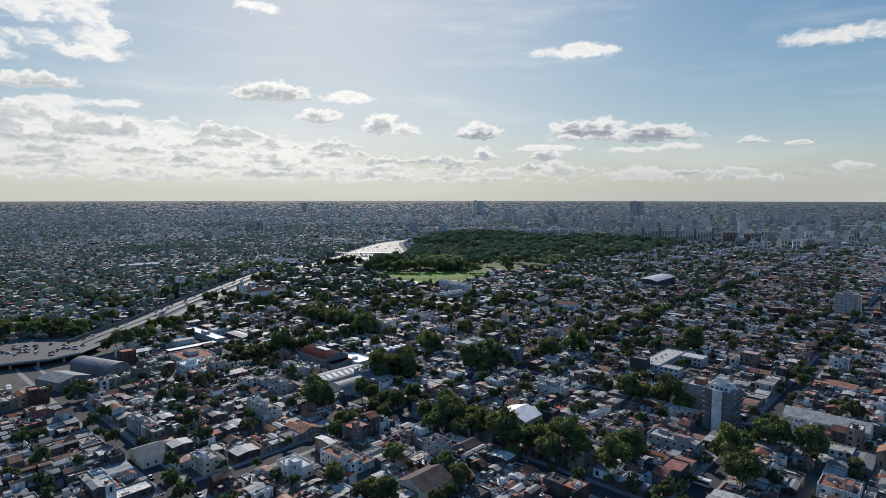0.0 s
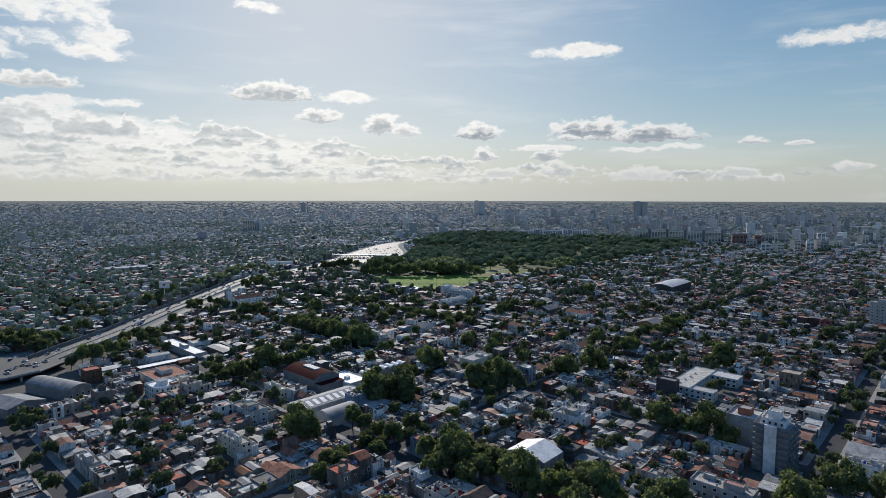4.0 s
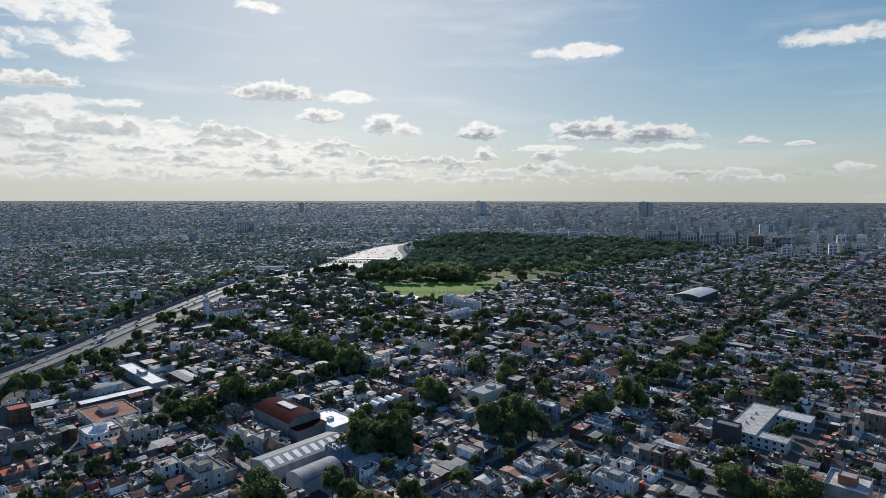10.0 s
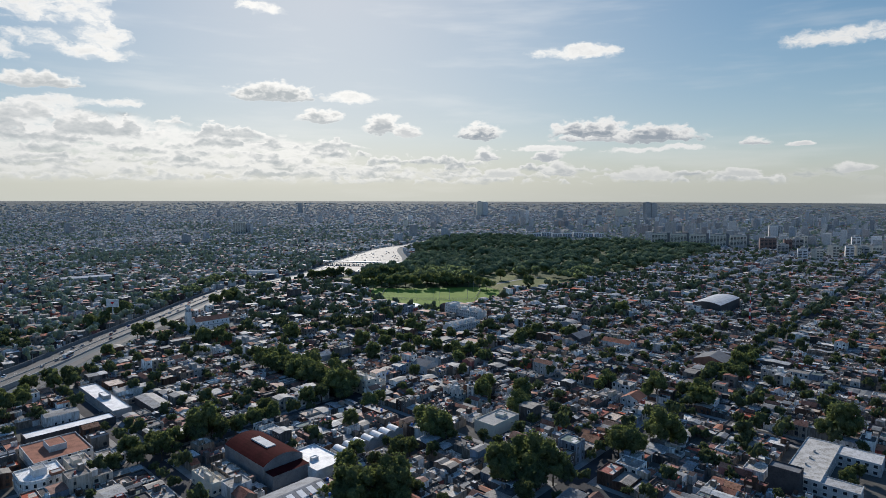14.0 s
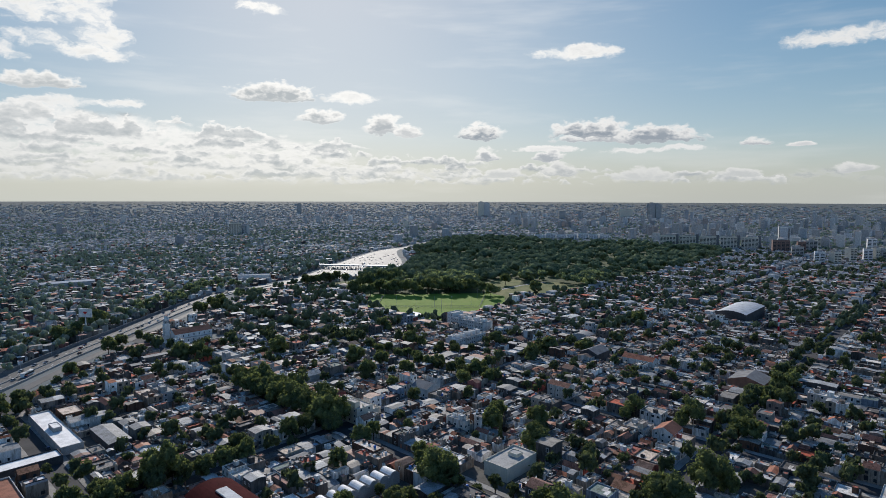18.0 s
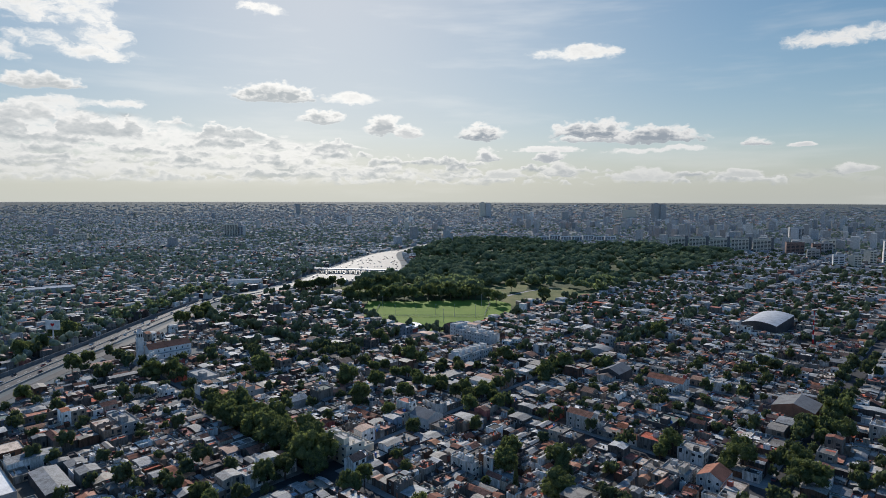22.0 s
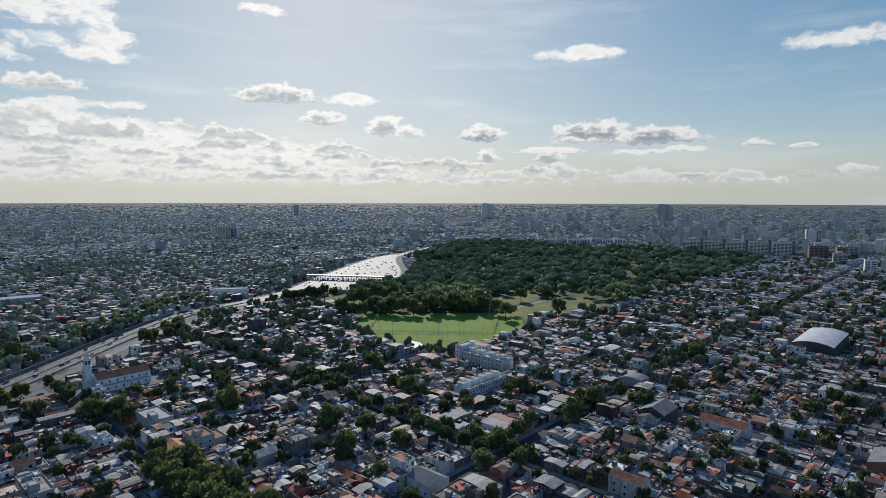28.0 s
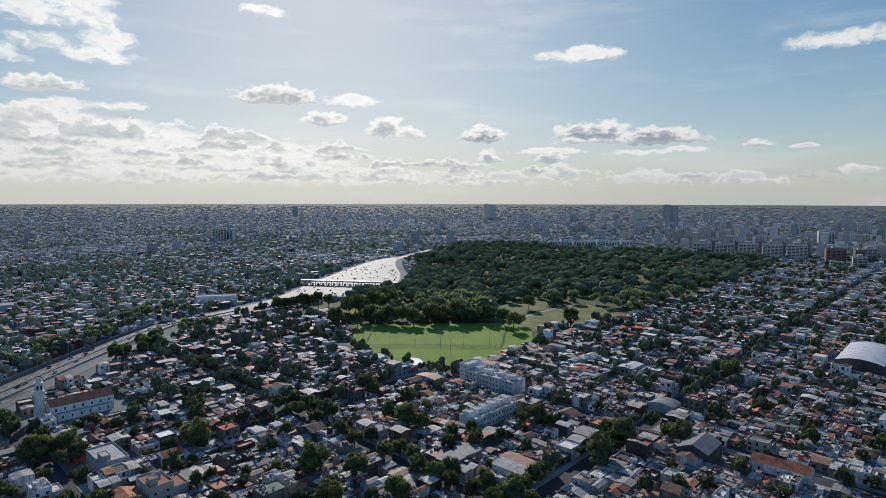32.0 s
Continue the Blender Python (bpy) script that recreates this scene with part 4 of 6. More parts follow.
for i in range(8):
    rr = random.Random(350 + i)
    bm = bmesh.new()
    for k in range(4):
        g, d = k * 1.6 + rr.uniform(-0.4, 0.4), (0.0 if k == 0 else rr.uniform(0.35, 0.6))
        clump(bm, (math.cos(g) * d, math.sin(g) * d, 0.85 + rr.uniform(-0.25, 0.4)), rr.uniform(0.4, 0.6), rr, 1, 0.9)
    bm.verts.index_update()
    SMALL_CROWNS.append((np.array([v.co[:] for v in bm.verts]), np.array([[v.index for v in f.verts] for f in bm.faces])))
    bm.free()
TINY_CROWNS = []
for i in range(6):
    rr = random.Random(400 + i)
    vs, fs = [], []
    for k in range(2):
        g, d = rr.uniform(0, 6.283), (0 if k == 0 else 0.5)
        base = len(vs)
        bm = bmesh.new()
        bmesh.ops.create_cone(bm, cap_ends=True, segments=4, radius1=0.5, radius2=0.3, depth=0.7)
        bmesh.ops.triangulate(bm, faces=bm.faces[:])
        bm.verts.index_update()
        for v in bm.verts:
            vs.append((v.co.x * rr.uniform(0.7, 1.4) + math.cos(g) * d, v.co.y * rr.uniform(0.7, 1.4) + math.sin(g) * d, v.co.z * rr.uniform(0.7, 1.3) + 0.8))
        for f in bm.faces:
            fs.append([base + v.index for v in f.verts])
        bm.free()
    TINY_CROWNS.append((np.array(vs), np.array(fs)))


MID_CROWNS = []
for i in range(8):
    me = crown_mesh("mid_crown", 1.0, 1.5, 0.35, 500 + i, LEAF, 0.17, 110)
    me.calc_loop_triangles()
    MID_CROWNS.append((np.array([v.co[:] for v in me.vertices]), np.array([t.vertices[:] for t in me.loop_triangles])))
    bpy.data.meshes.remove(me)


def wood(name, spots, kinds, label, seed, mat=None):
    rr = np.random.RandomState(seed)
    V, Fc, n = [], [], 0
    for x, y, z, r, h in spots:
        co, fa = kinds[rr.randint(len(kinds))]
        g = rr.uniform(0, 6.283)
        c, s = math.cos(g), math.sin(g)
        q = np.stack([(co[:, 0] * c - co[:, 1] * s) * r + x, (co[:, 0] * s + co[:, 1] * c) * r + y, co[:, 2] * h * 0.62 + z], 1)
        V.append(q)
        Fc.append(fa + n)
        n += len(co)
    V, Fc = np.concatenate(V), np.concatenate(Fc)
    me = bpy.data.meshes.new(name)
    me.vertices.add(len(V))
    me.vertices.foreach_set("co", V.ravel())
    me.loops.add(Fc.size)
    me.loops.foreach_set("vertex_index", Fc.ravel())
    me.polygons.add(len(Fc))
    me.polygons.foreach_set("loop_start", np.arange(0, Fc.size, 3))
    me.polygons.foreach_set("use_smooth", [True] * len(Fc))
    me.materials.append(mat or HAZE_WOOD_LEAF)
    me.update(calc_edges=True)
    me.validate()
    return tagged(new(name, me), label, "trees", kind="stuff")


mid = [(x, y, 0.0, 3.6 * size * (1.3 if kind in (0, 2, 4) else 0.9), 9.0 * size * (1.2 if kind in (0, 2, 4) else 0.75)) for _, x, y, kind, size in picked[265:]]
wood("garden_trees", [m for m in mid if m[1] < 760 and abs(m[0]) < 380], MID_CROWNS, "green garden and street trees between the houses", 5, GARDEN_LEAF)
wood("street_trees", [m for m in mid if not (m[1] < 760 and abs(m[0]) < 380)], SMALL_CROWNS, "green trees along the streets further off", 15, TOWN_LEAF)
wr = random.Random(31)


LAWNS = (((-163, 1048), (-134, 1090), (-88, 1150), (-69, 1057), (-60, 1000), (-89, 987), (-127, 1016)), ((62, 1080), (116, 1151), (146, 1151), (132, 1092), (90, 1050)),
         ((90, 1026), (139, 1090), (188, 1118), (211, 1056), (170, 1000), (128, 996), (92, 965)))


def open_grass(x, y):
    return (y < 1006 - 0.1 * x and x < 108) or any(inside(ring, x, y + d) for ring in LAWNS for d in (0, 14, 28)) or (-160 < x < -75 and 1030 < y < 1150)


woods = []
for i in range(4300):
    x, y = wr.uniform(-170, 690), wr.uniform(860, 2080)
    if inside(PARK, x, y) and not open_grass(x, y) and not on_road(x, y, 6):
        s = wr.choice((0.6, 0.8, 1.0, 1.2, 1.5)) * (1.0 + 0.5 * noise.noise(Vector((x / 120, y / 160, 3.0))))
        woods.append((x, y, 0.0, 7.6 * s, 12.5 * s ** 0.7))
for i in range(34):
    x, y = wr.uniform(-262, -190), wr.uniform(955, 1075)
    if not on_road(x, y, 1) and free(x, y) and not inside(PARK, x, y):
        woods.append((x, y, 0.0, wr.uniform(4, 6.5), wr.uniform(8, 13)))
for i in range(40):
    x, y = wr.uniform(-305, -275), wr.uniform(840, 1110)
    if not on_road(x, y, 0):
        woods.append((x, y, 0.0, wr.uniform(4, 6), wr.uniform(8, 12)))
front_woods = [w for w in woods if w[1] < 1130]
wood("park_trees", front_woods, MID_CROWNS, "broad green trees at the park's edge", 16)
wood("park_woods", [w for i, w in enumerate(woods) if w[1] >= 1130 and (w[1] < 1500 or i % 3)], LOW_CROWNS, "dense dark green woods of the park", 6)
fars = [(x, y, z, wr.uniform(3.2, 6.2) * (1.0 if y < 1700 else 1.4), wr.uniform(6, 12) * (1.0 if y < 3000 else 0.6 if y < 3600 else 0.25)) for x, y, z in FAR_TREES]
wood("far_trees", [f for f in fars if f[1] < 1500], SMALL_CROWNS, "distant green trees among the houses", 7, HAZE_LEAF)
wood("distant_trees", [f for i, f in enumerate(fars) if f[1] >= 1500 and (i % 2 if f[1] < 2800 else i % 4 == 0)], TINY_CROWNS, "distant trees in painted hazy grey-green reaching to the horizon", 8, HAZE_LEAF)

# ---- highway, streets, park ground ----
def ribbon(name, line, offs0, offs1, z, mat, label, category, kind="structure", thick=0.0, level=False):
    """A band along (x, y, half width) rows, from offs0 to offs1 of the half width."""
    vs, fs = [], []
    for i, (x, y, w) in enumerate(line):
        a, b = line[max(0, i - 1)], line[min(len(line) - 1, i + 1)]
        d = Vector((b[0] - a[0], b[1] - a[1])).normalized()
        n = Vector((d.y, -d.x))
        for o in (offs0, offs1):
            vs.append((x + n.x * w * o, y + n.y * w * o, z + (0.3 if level else road_z(y))))
    for i in range(len(line) - 1):
        fs.append((2 * i, 2 * i + 1, 2 * i + 3, 2 * i + 2))
    if thick:
        k = len(vs)
        vs += [(x, y, min(z - thick, -0.1)) for x, y, z in vs]
        for i in range(len(line) - 1):
            fs.append((2 * i + 2, 2 * i + 2 + k, 2 * i + k, 2 * i))
            fs.append((2 * i + 1, 2 * i + 1 + k, 2 * i + 3 + k, 2 * i + 3))
    return tagged(new(name, mesh_of(name, vs, fs, [mat])), label, category, kind=kind)


def smooth_line(rows, step=3):
    out = []
    for i in range(len(rows) - 1):
        p0, p1, p2, p3 = rows[max(0, i - 1)], rows[i], rows[i + 1], rows[min(len(rows) - 1, i + 2)]
        for k in range(step):
            f = k / step
            out.append(tuple(0.5 * ((2 * b) + (c - a) * f + (2 * a - 5 * b + 4 * c - d) * f * f + (3 * b - a - 3 * c + d) * f ** 3) for a, b, c, d in zip(p0, p1, p2, p3)))
    out.append(rows[-1])
    return out


def road_z(y):
    """The highway comes down from the bridge over the underpass."""
    f = min(1, max(0, (y - 505) / 140))
    return 4.5 + (0.3 - 4.5) * f * f * (3 - 2 * f)


LINE = smooth_line(MAIN)
ribbon("road", LINE, -1.0, 1.0, 0.0, HIGHWAY, "pale worn concrete highway with several lanes", "road", thick=0.4)
SERVICE = smooth_line([(-240, 520, 3.6), (-250, 620, 3.6), (-250, 700, 3.6), (-246, 790, 3.6), (-241, 900, 3.6), (-236, 960, 3.4)])
ribbon("road_service", SERVICE, -1.0, 1.0, -0.2, HIGHWAY, "worn service road beside the highway", "road", thick=0.3, level=True)
UNDER = smooth_line([(-215, 330, 7), (-240, 368, 7), (-262, 400, 7), (-282, 428, 7), (-305, 460, 7)])
ribbon("road_under", UNDER, -1.0, 1.0, -0.15, HIGHWAY, "sunlit road leading under the bridge", "road", thick=0.2, level=True)

blocks = Pile(PAVING, YARD)
for a0, a1, b0, b1 in BLOCKS:
    g = 3.2
    foot = [tuple(at(a, b)) for a, b in ((a0 - g, b0 - g), (a1 + g, b0 - g), (a1 + g, b1 + g), (a0 - g, b1 + g))]
    c = at((a0 + a1) / 2, (b0 + b1) / 2)
    if all(not on_road(x, y, 2) and not inside(PARK, x, y) for x, y in foot):
        blocks.prism(foot, -0.02, 0.14, 0, 0)
        blocks.prism([tuple(at(a, b)) for a, b in ((a0, b0), (a1, b0), (a1, b1), (a0, b1))], 0.0, 0.19, 1, 1)
tagged(new("pavement", blocks.mesh("pavement")), "grey concrete pavements with kerbs round the blocks", "pavement", kind="structure")
streets = Pile(ASPHALT)
for k, a in enumerate(A_STREETS):
    p, q = at(a - 5, -700), at(a + 5, -700)
    r, s = at(a + 5, 1000), at(a - 5, 1000)
    streets.v += [(p.x, p.y, 0.01), (q.x, q.y, 0.01), (r.x, r.y, 0.01), (s.x, s.y, 0.01)]
    streets.face(tuple(range(4 * k, 4 * k + 4)), 0)
tagged(new("road_east", streets.mesh("road_east")), "narrow dark asphalt streets between the blocks", "road", kind="structure")
streets = Pile(ASPHALT)
for k, b in enumerate(B_STREETS):
    p, q = at(-300, b - 5), at(1500, b - 5)
    r, s = at(1500, b + 5), at(-300, b + 5)
    streets.v += [(p.x, p.y, 0.02), (q.x, q.y, 0.02), (r.x, r.y, 0.02), (s.x, s.y, 0.02)]
    streets.face(tuple(range(4 * k, 4 * k + 4)), 0)
tagged(new("road_north", streets.mesh("road_north")), "narrow dark asphalt streets crossing the others", "road", kind="structure")

park = Pile(FOREST)
park.v += [(x, y, 0.06) for x, y in PARK]
park.face(tuple(range(len(PARK))), 0)
tagged(new("park_lawn", park.mesh("park_lawn")), "dark woodland floor under the park trees", "grass", kind="structure")
pitch = Pile(PITCH)
pitch.v += [(x, y, 0.1) for x, y in ((-66, 962), (-61, 906), (-20, 857), (13, 837), (32, 851), (91, 932), (98, 985), (84, 1012), (-66, 1005))]
pitch.face(tuple(range(9)), 0)
tagged(new("playing_field", pitch.mesh("playing_field")), "bright green mown playing field", "field", kind="structure")
lawn = Pile(GRASS)
for ring in LAWNS:
    k = len(lawn.v)
    lawn.v += [(x, y, 0.085) for x, y in ring]
    lawn.face(tuple(range(k, k + len(ring))), 0)
tagged(new("lawn", lawn.mesh("lawn")), "dry yellowish open lawns of the park", "grass", kind="structure")
track = Pile(PAVING)
for (x0, y0), (x1, y1) in zip(((84, 1020), (108, 1053), (134, 1084)), ((108, 1053), (134, 1084), (172, 1114))):
    k = len(track.v)
    track.v += [(x0 - 1.4, y0 + 1.4, 0.11), (x0 + 1.4, y0 - 1.4, 0.11), (x1 + 1.4, y1 - 1.4, 0.11), (x1 - 1.4, y1 + 1.4, 0.11)]
    track.face((k, k + 1, k + 2, k + 3), 0)
tagged(new("path", track.mesh("path")), "pale footpath between the park lawns", "path", kind="structure")

# ---- houses near the line of flight ----
def box_mesh(name, x0, x1, y0, y1, z0, z1, mat):
    p = Pile(mat)
    p.prism([(x0, y0), (x1, y0), (x1, y1), (x0, y1)], z0, z1, 0, 0)
    p.f.append((3, 2, 1, 0))
    p.s.append(0)
    return p.mesh(name)


def window_mesh():
    """A unit window, 1 wide, 1 high, that stands 4 cm proud: frame and a pane set back in it."""
    p = Pile(WHITE, GLASS)
    k = 0.09
    o = [(-0.5, 0), (0.5, 0), (0.5, 1), (-0.5, 1)]
    i = [(-0.5 + k, k), (0.5 - k, k), (0.5 - k, 1 - k), (-0.5 + k, 1 - k)]
    p.v = [(x, 0.02, z) for x, z in o] + [(x, -0.06, z) for x, z in o] + [(x, -0.06, z) for x, z in i] + [(x, -0.02, z) for x, z in i]
    for a in range(4):
        b = (a + 1) % 4
        p.face((a, b, 4 + b, 4 + a), 0)
        p.face((4 + a, 4 + b, 8 + b, 8 + a), 0)
        p.face((8 + a, 8 + b, 12 + b, 12 + a), 0)
    p.face((12, 13, 14, 15), 1)
    return p.mesh("window")


WINDOW = window_mesh()
DOOR = box_mesh("door", -0.5, 0.5, -0.05, 0.03, 0, 1, BRICK)
GATE = box_mesh("garage_door", -0.5, 0.5, -0.05, 0.03, 0, 1, GREY)


def round_mesh(name, r, h, mat, lid=0.0, n=10):
    vs, fs = [], []
    rings_ = [(r * 0.96, 0), (r, h * 0.1), (r, h * 0.85), (r * 0.7, h), (r * 0.25, h * 1.06)]
    for q, z in rings_:
        vs += [(q * math.cos(i * 6.2832 / n), q * math.sin(i * 6.2832 / n), z) for i in range(n)]
    for k in range(len(rings_) - 1):
        fs += [(k * n + i, k * n + (i + 1) % n, (k + 1) * n + (i + 1) % n, (k + 1) * n + i) for i in range(n)]
    fs.append(tuple(range((len(rings_) - 1) * n, len(rings_) * n)))
    return mesh_of(name, vs, fs, [mat])


TANKS = [round_mesh("water_tank", 0.6, 1.3, BLUE_PLASTIC), round_mesh("water_tank", 0.65, 1.2, GREY), round_mesh("water_tank", 0.6, 1.2, WHITE)]
VENT = box_mesh("chimney", -0.3, 0.3, -0.3, 0.3, 0, 1.3, GREY)
hr = random.Random(77)


def fitted(name, mesh, parent, x, y, z, turn, sx=1.0, sz=1.0, label=""):
    ob = part(name, mesh, parent, label)
    ob.matrix_basis = pose(x, y, z, 0, 0, turn) @ Matrix.Diagonal((sx, 1, sz, 1))
    return ob


def wall_windows(parent, p, q, h, r, door=False, base=0.0, chance=0.85):
    """Windows, storey by storey, on the wall from p to q (local), seen from its right-hand side outwards."""
    d = q - p
    length = d.length
    d = d / length
    turn = math.degrees(math.atan2(d.y, d.x))
    storeys = max(1, int((h - base) / 2.9))
    n = max(1, int(length / 3.2))
    for s in range(storeys):
        for i in range(n):
            if r.random() > chance:
                continue
            c = p + d * ((i + 0.5) * length / n)
            if door and s == 0 and i == 0:
                fitted("door", DOOR, parent, c.x, c.y, base + 0.19, turn, 0.95, 2.1)
            elif door and s == 0 and i == n - 1 and r.random() < 0.5:
                fitted("garage_door", GATE, parent, c.x, c.y, base + 0.19, turn, 2.4, 2.2)
            else:
                fitted("window", WINDOW, parent, c.x, c.y, base + s * 2.9 + 1.0, turn, r.choice((1.1, 1.4, 1.8)), r.choice((1.2, 1.3, 1.9)))


ROOF_WORDS = {"flat": "flat-roofed", "gable": "pitched tile-roofed", "sheet": "sheet-roofed"}


def house(l):
    o, u, v, w, depth = l
    base = o + u * (w / 2)
    vols = volumes(w, depth, hr)
    storeys = 1 if vols[0][6] < 5 else 2 if vols[0][6] < 8 else 3
    t = thing("house", base.x, base.y, 0, f"{('single', 'two', 'three')[storeys - 1]}-storey {ROOF_WORDS[vols[0][0]]} plastered town house on its lot", "house", "row houses")
    lo = o - base
    bits = Pile(WALL_ONE, ROOF_ONE)
    for i, vol in enumerate(vols):
        kind, s0, s1, d0, d1, z0, h, extra = vol
        z0 = max(z0, 0.15) if i == 0 or z0 < 1 else z0
        foot = quad(lo, u, v, s0 + 0.03 * (i % 2), s1 - 0.03 * (i % 2), d0, d1)
        walls = Pile(WALL_ONE)
        top = Pile({"flat": ROOF_ONE, "gable": TILE_ONE, "sheet": SHEET_ONE}[kind])
        if kind == "flat":
            edge = 0.45 if s1 - s0 > 2.8 else 0.1
            walls.prism(foot, z0, h, 0, 0, edge)
            n = walls.f.pop()
            walls.s.pop()
            top.v = [walls.v[j] for j in n]
            # The slab of the roof, just over the deck.
            top.v = [(x, y, z) for x, y, z in top.v] + [(x, y, z + 0.05) for x, y, z in top.v]
            top.face((4, 5, 6, 7), 0)
            for j in range(4):
                top.face((j, (j + 1) % 4, 4 + (j + 1) % 4, 4 + j), 0)
            clutter(bits, lo, u, v, vol, h - 0.40, hr, 5)
        else:
            rise = extra if kind == "gable" else min(extra, 0.6)
            walls.gable(foot, z0, h, rise, 0, 0)
            walls.f, walls.s = walls.f[:4], walls.s[:4]
            m0 = [(foot[0][k] + foot[1][k]) / 2 for k in (0, 1)]
            m1 = [(foot[2][k] + foot[3][k]) / 2 for k in (0, 1)]
            # One folded plate over both slopes, with eaves past the wall.
            mid = Vector(((m0[0] + m1[0]) / 2, (m0[1] + m1[1]) / 2))
            line = [(*foot[0], h), (*m0, h + rise), (*foot[1], h), (*foot[3], h), (*m1, h + rise), (*foot[2], h)]
            line = [(x + (x - mid.x) * 0.03, y + (y - mid.y) * 0.03, z) for x, y, z in line]
            top.v = [(x, y, z + 0.12) for x, y, z in line] + line
            for f in ((0, 1, 4, 3), (1, 2, 5, 4), (9, 10, 7, 6), (10, 11, 8, 7), (0, 3, 9, 6), (2, 8, 11, 5), (0, 6, 7, 1), (1, 7, 8, 2), (3, 4, 10, 9), (4, 5, 11, 10)):
                top.face(f, 0)
        part("wall", walls, t)
        part("roof", top, t)
        a, b = lo + u * s0 + v * d0, lo + u * s1 + v * d0
        if u.cross(v) < 0:
            a, b = b, a
        if d0 < 3.0 and z0 < 1:
            wall_windows(t, a, b, h, hr, i == 0)
            c, d = lo + u * s1 + v * d1, lo + u * s0 + v * d1
            if u.cross(v) < 0:
                c, d = d, c
            if h > 5:
                wall_windows(t, c, d, h, hr, False, 2.9, 0.5)
        if kind == "flat" and i == 0 and hr.random() < 0.75:
            p = lo + u * hr.uniform(s0 + 1, s1 - 1) + v * hr.uniform(d0 + 1.2, d1 - 1)
            fitted("water_tank", hr.choice(TANKS), t, p.x, p.y, h - 0.42, 0)
        if hr.random() < 0.4 and kind == "flat":
            p = lo + u * hr.uniform(s0 + 0.6, s1 - 0.6) + v * hr.uniform(d0 + 0.8, d1 - 0.8)
            fitted("chimney", VENT, t, p.x, p.y, h - 0.45, hr.uniform(0, 90))
    if bits.f:
        tagged(part("roof_clutter", bits, t), "low walls, patches and boxes on the roofs", kind="stuff")
    return t


for l in NEAR:
    house(l)

# ---- large buildings, in street coordinates ----
def rect(a0, a1, b0, b1, base=None):
    base = base or Vector((0, 0))
    return [(p.x - base.x, p.y - base.y) for p in (at(a0, b0), at(a1, b0), at(a1, b1), at(a0, b1))]


def building(name, a0, a1, b0, b1, label, category="building", group=""):
    c = at((a0 + a1) / 2, (b0 + b1) / 2)
    return thing(name, c.x, c.y, 0, label, category, group), c


def slab(name, t, base, a0, a1, b0, b1, z0, z1, side, top=None, edge=0.0, label=""):
    p = Pile(side, top or side)
    p.prism(rect(a0, a1, b0, b1, base), z0, z1, 0, 1, edge)
    return part(name, p, t, label)


def facade(t, base, corner0, corner1, z0, storey, rows, cols, w, h, skip=(), mesh=None, name="window"):
    """Rows of windows on the wall between two street-coordinate corners."""
    p, q = at(*corner0) - base, at(*corner1) - base
    d = (q - p).normalized()
    length = (q - p).length
    turn = math.degrees(math.atan2(d.y, d.x))
    for r in range(rows):
        for c in range(cols):
            if c in skip:
                continue
            m = p + d * ((c + 0.5) * length / cols)
            fitted(name, mesh or WINDOW, t, m.x, m.y, z0 + r * storey, turn, w, h)


# Apartment tower on the avenue.
t, c = building("apartment_tower", 323, 338, 89, 104, "narrow white and grey eight-storey apartment tower with balconies", "tower")
slab("wall", t, c, 323, 338, 89, 104, 0.1, 21.6, DARK_GREY, GREY, 0.9)
slab("front_shaft", t, c, 322.1, 323, 94.2, 99.2, 0.1, 21.9, WHITE, None, 0, "blank white wall shaft")
# Dark panels stand in for the shade of the recessed balconies.
slab("side_wall", t, c, 322.75, 323, 99.6, 103.8, 1.0, 21.0, DARK_GREY)
slab("side_wall", t, c, 322.75, 323, 89.2, 93.4, 1.0, 21.0, DARK_GREY)
slab("side_wall", t, c, 323.5, 337.5, 88.75, 89, 1.0, 21.0, DARK_GREY)
slab("penthouse", t, c, 325, 336, 91.5, 101.5, 20.8, 24.2, WHITE, GREY, 0.6)
slab("lift_house", t, c, 327, 333, 94, 99, 23.6, 27.2, WHITE, GREY, 0.3)
BALCONY = box_mesh("balcony", -1.6, 1.6, -1.2, 0, 0, 0.95, DARK_GREY)
facade(t, c, (322.7, 103.9), (322.7, 99.5), 1.2, 2.6, 8, 1, 1.2, 1.0, mesh=BALCONY, name="balcony")
facade(t, c, (322.7, 93.5), (322.7, 89.1), 1.2, 2.6, 8, 1, 1.2, 1.0, mesh=BALCONY, name="balcony")
facade(t, c, (323.6, 88.7), (337.4, 88.7), 1.2, 2.6, 8, 3, 1.0, 1.0, mesh=BALCONY, name="balcony")
facade(t, c, (323.6, 88.7), (337.4, 88.7), 1.5, 2.6, 8, 3, 1.6, 1.7)
facade(t, c, (325, 101.3), (325, 91.7), 21.6, 2.6, 1, 4, 1.2, 1.4)
t, c = building("apartment_block", 345, 362, 108, 122, "stained grey apartment block with a blank party wall", "building")
slab("wall", t, c, 345, 362, 108, 122, 0.1, 15.5, GREY, ROOF_ONE, 0.9)
slab("stair_house", t, c, 350, 356, 112, 118, 14.6, 18.0, TERRACOTTA, GREY, 0.3)
facade(t, c, (345.5, 108), (361.5, 108), 1.4, 2.8, 5, 4, 1.4, 1.5)

# School with two arms round a yard.
t, c = building("school", 402, 453, 143, 174, "white two-storey school with a pale flat roof round a yard", "school")
slab("main_wing", t, c, 402, 453, 160, 174, 0.1, 6.2, DIM_WHITE, PALE_ROOF, 0.35)
slab("far_wing", t, c, 440, 453, 143, 160, 0.1, 6.0, DIM_WHITE, PALE_ROOF, 0.35)
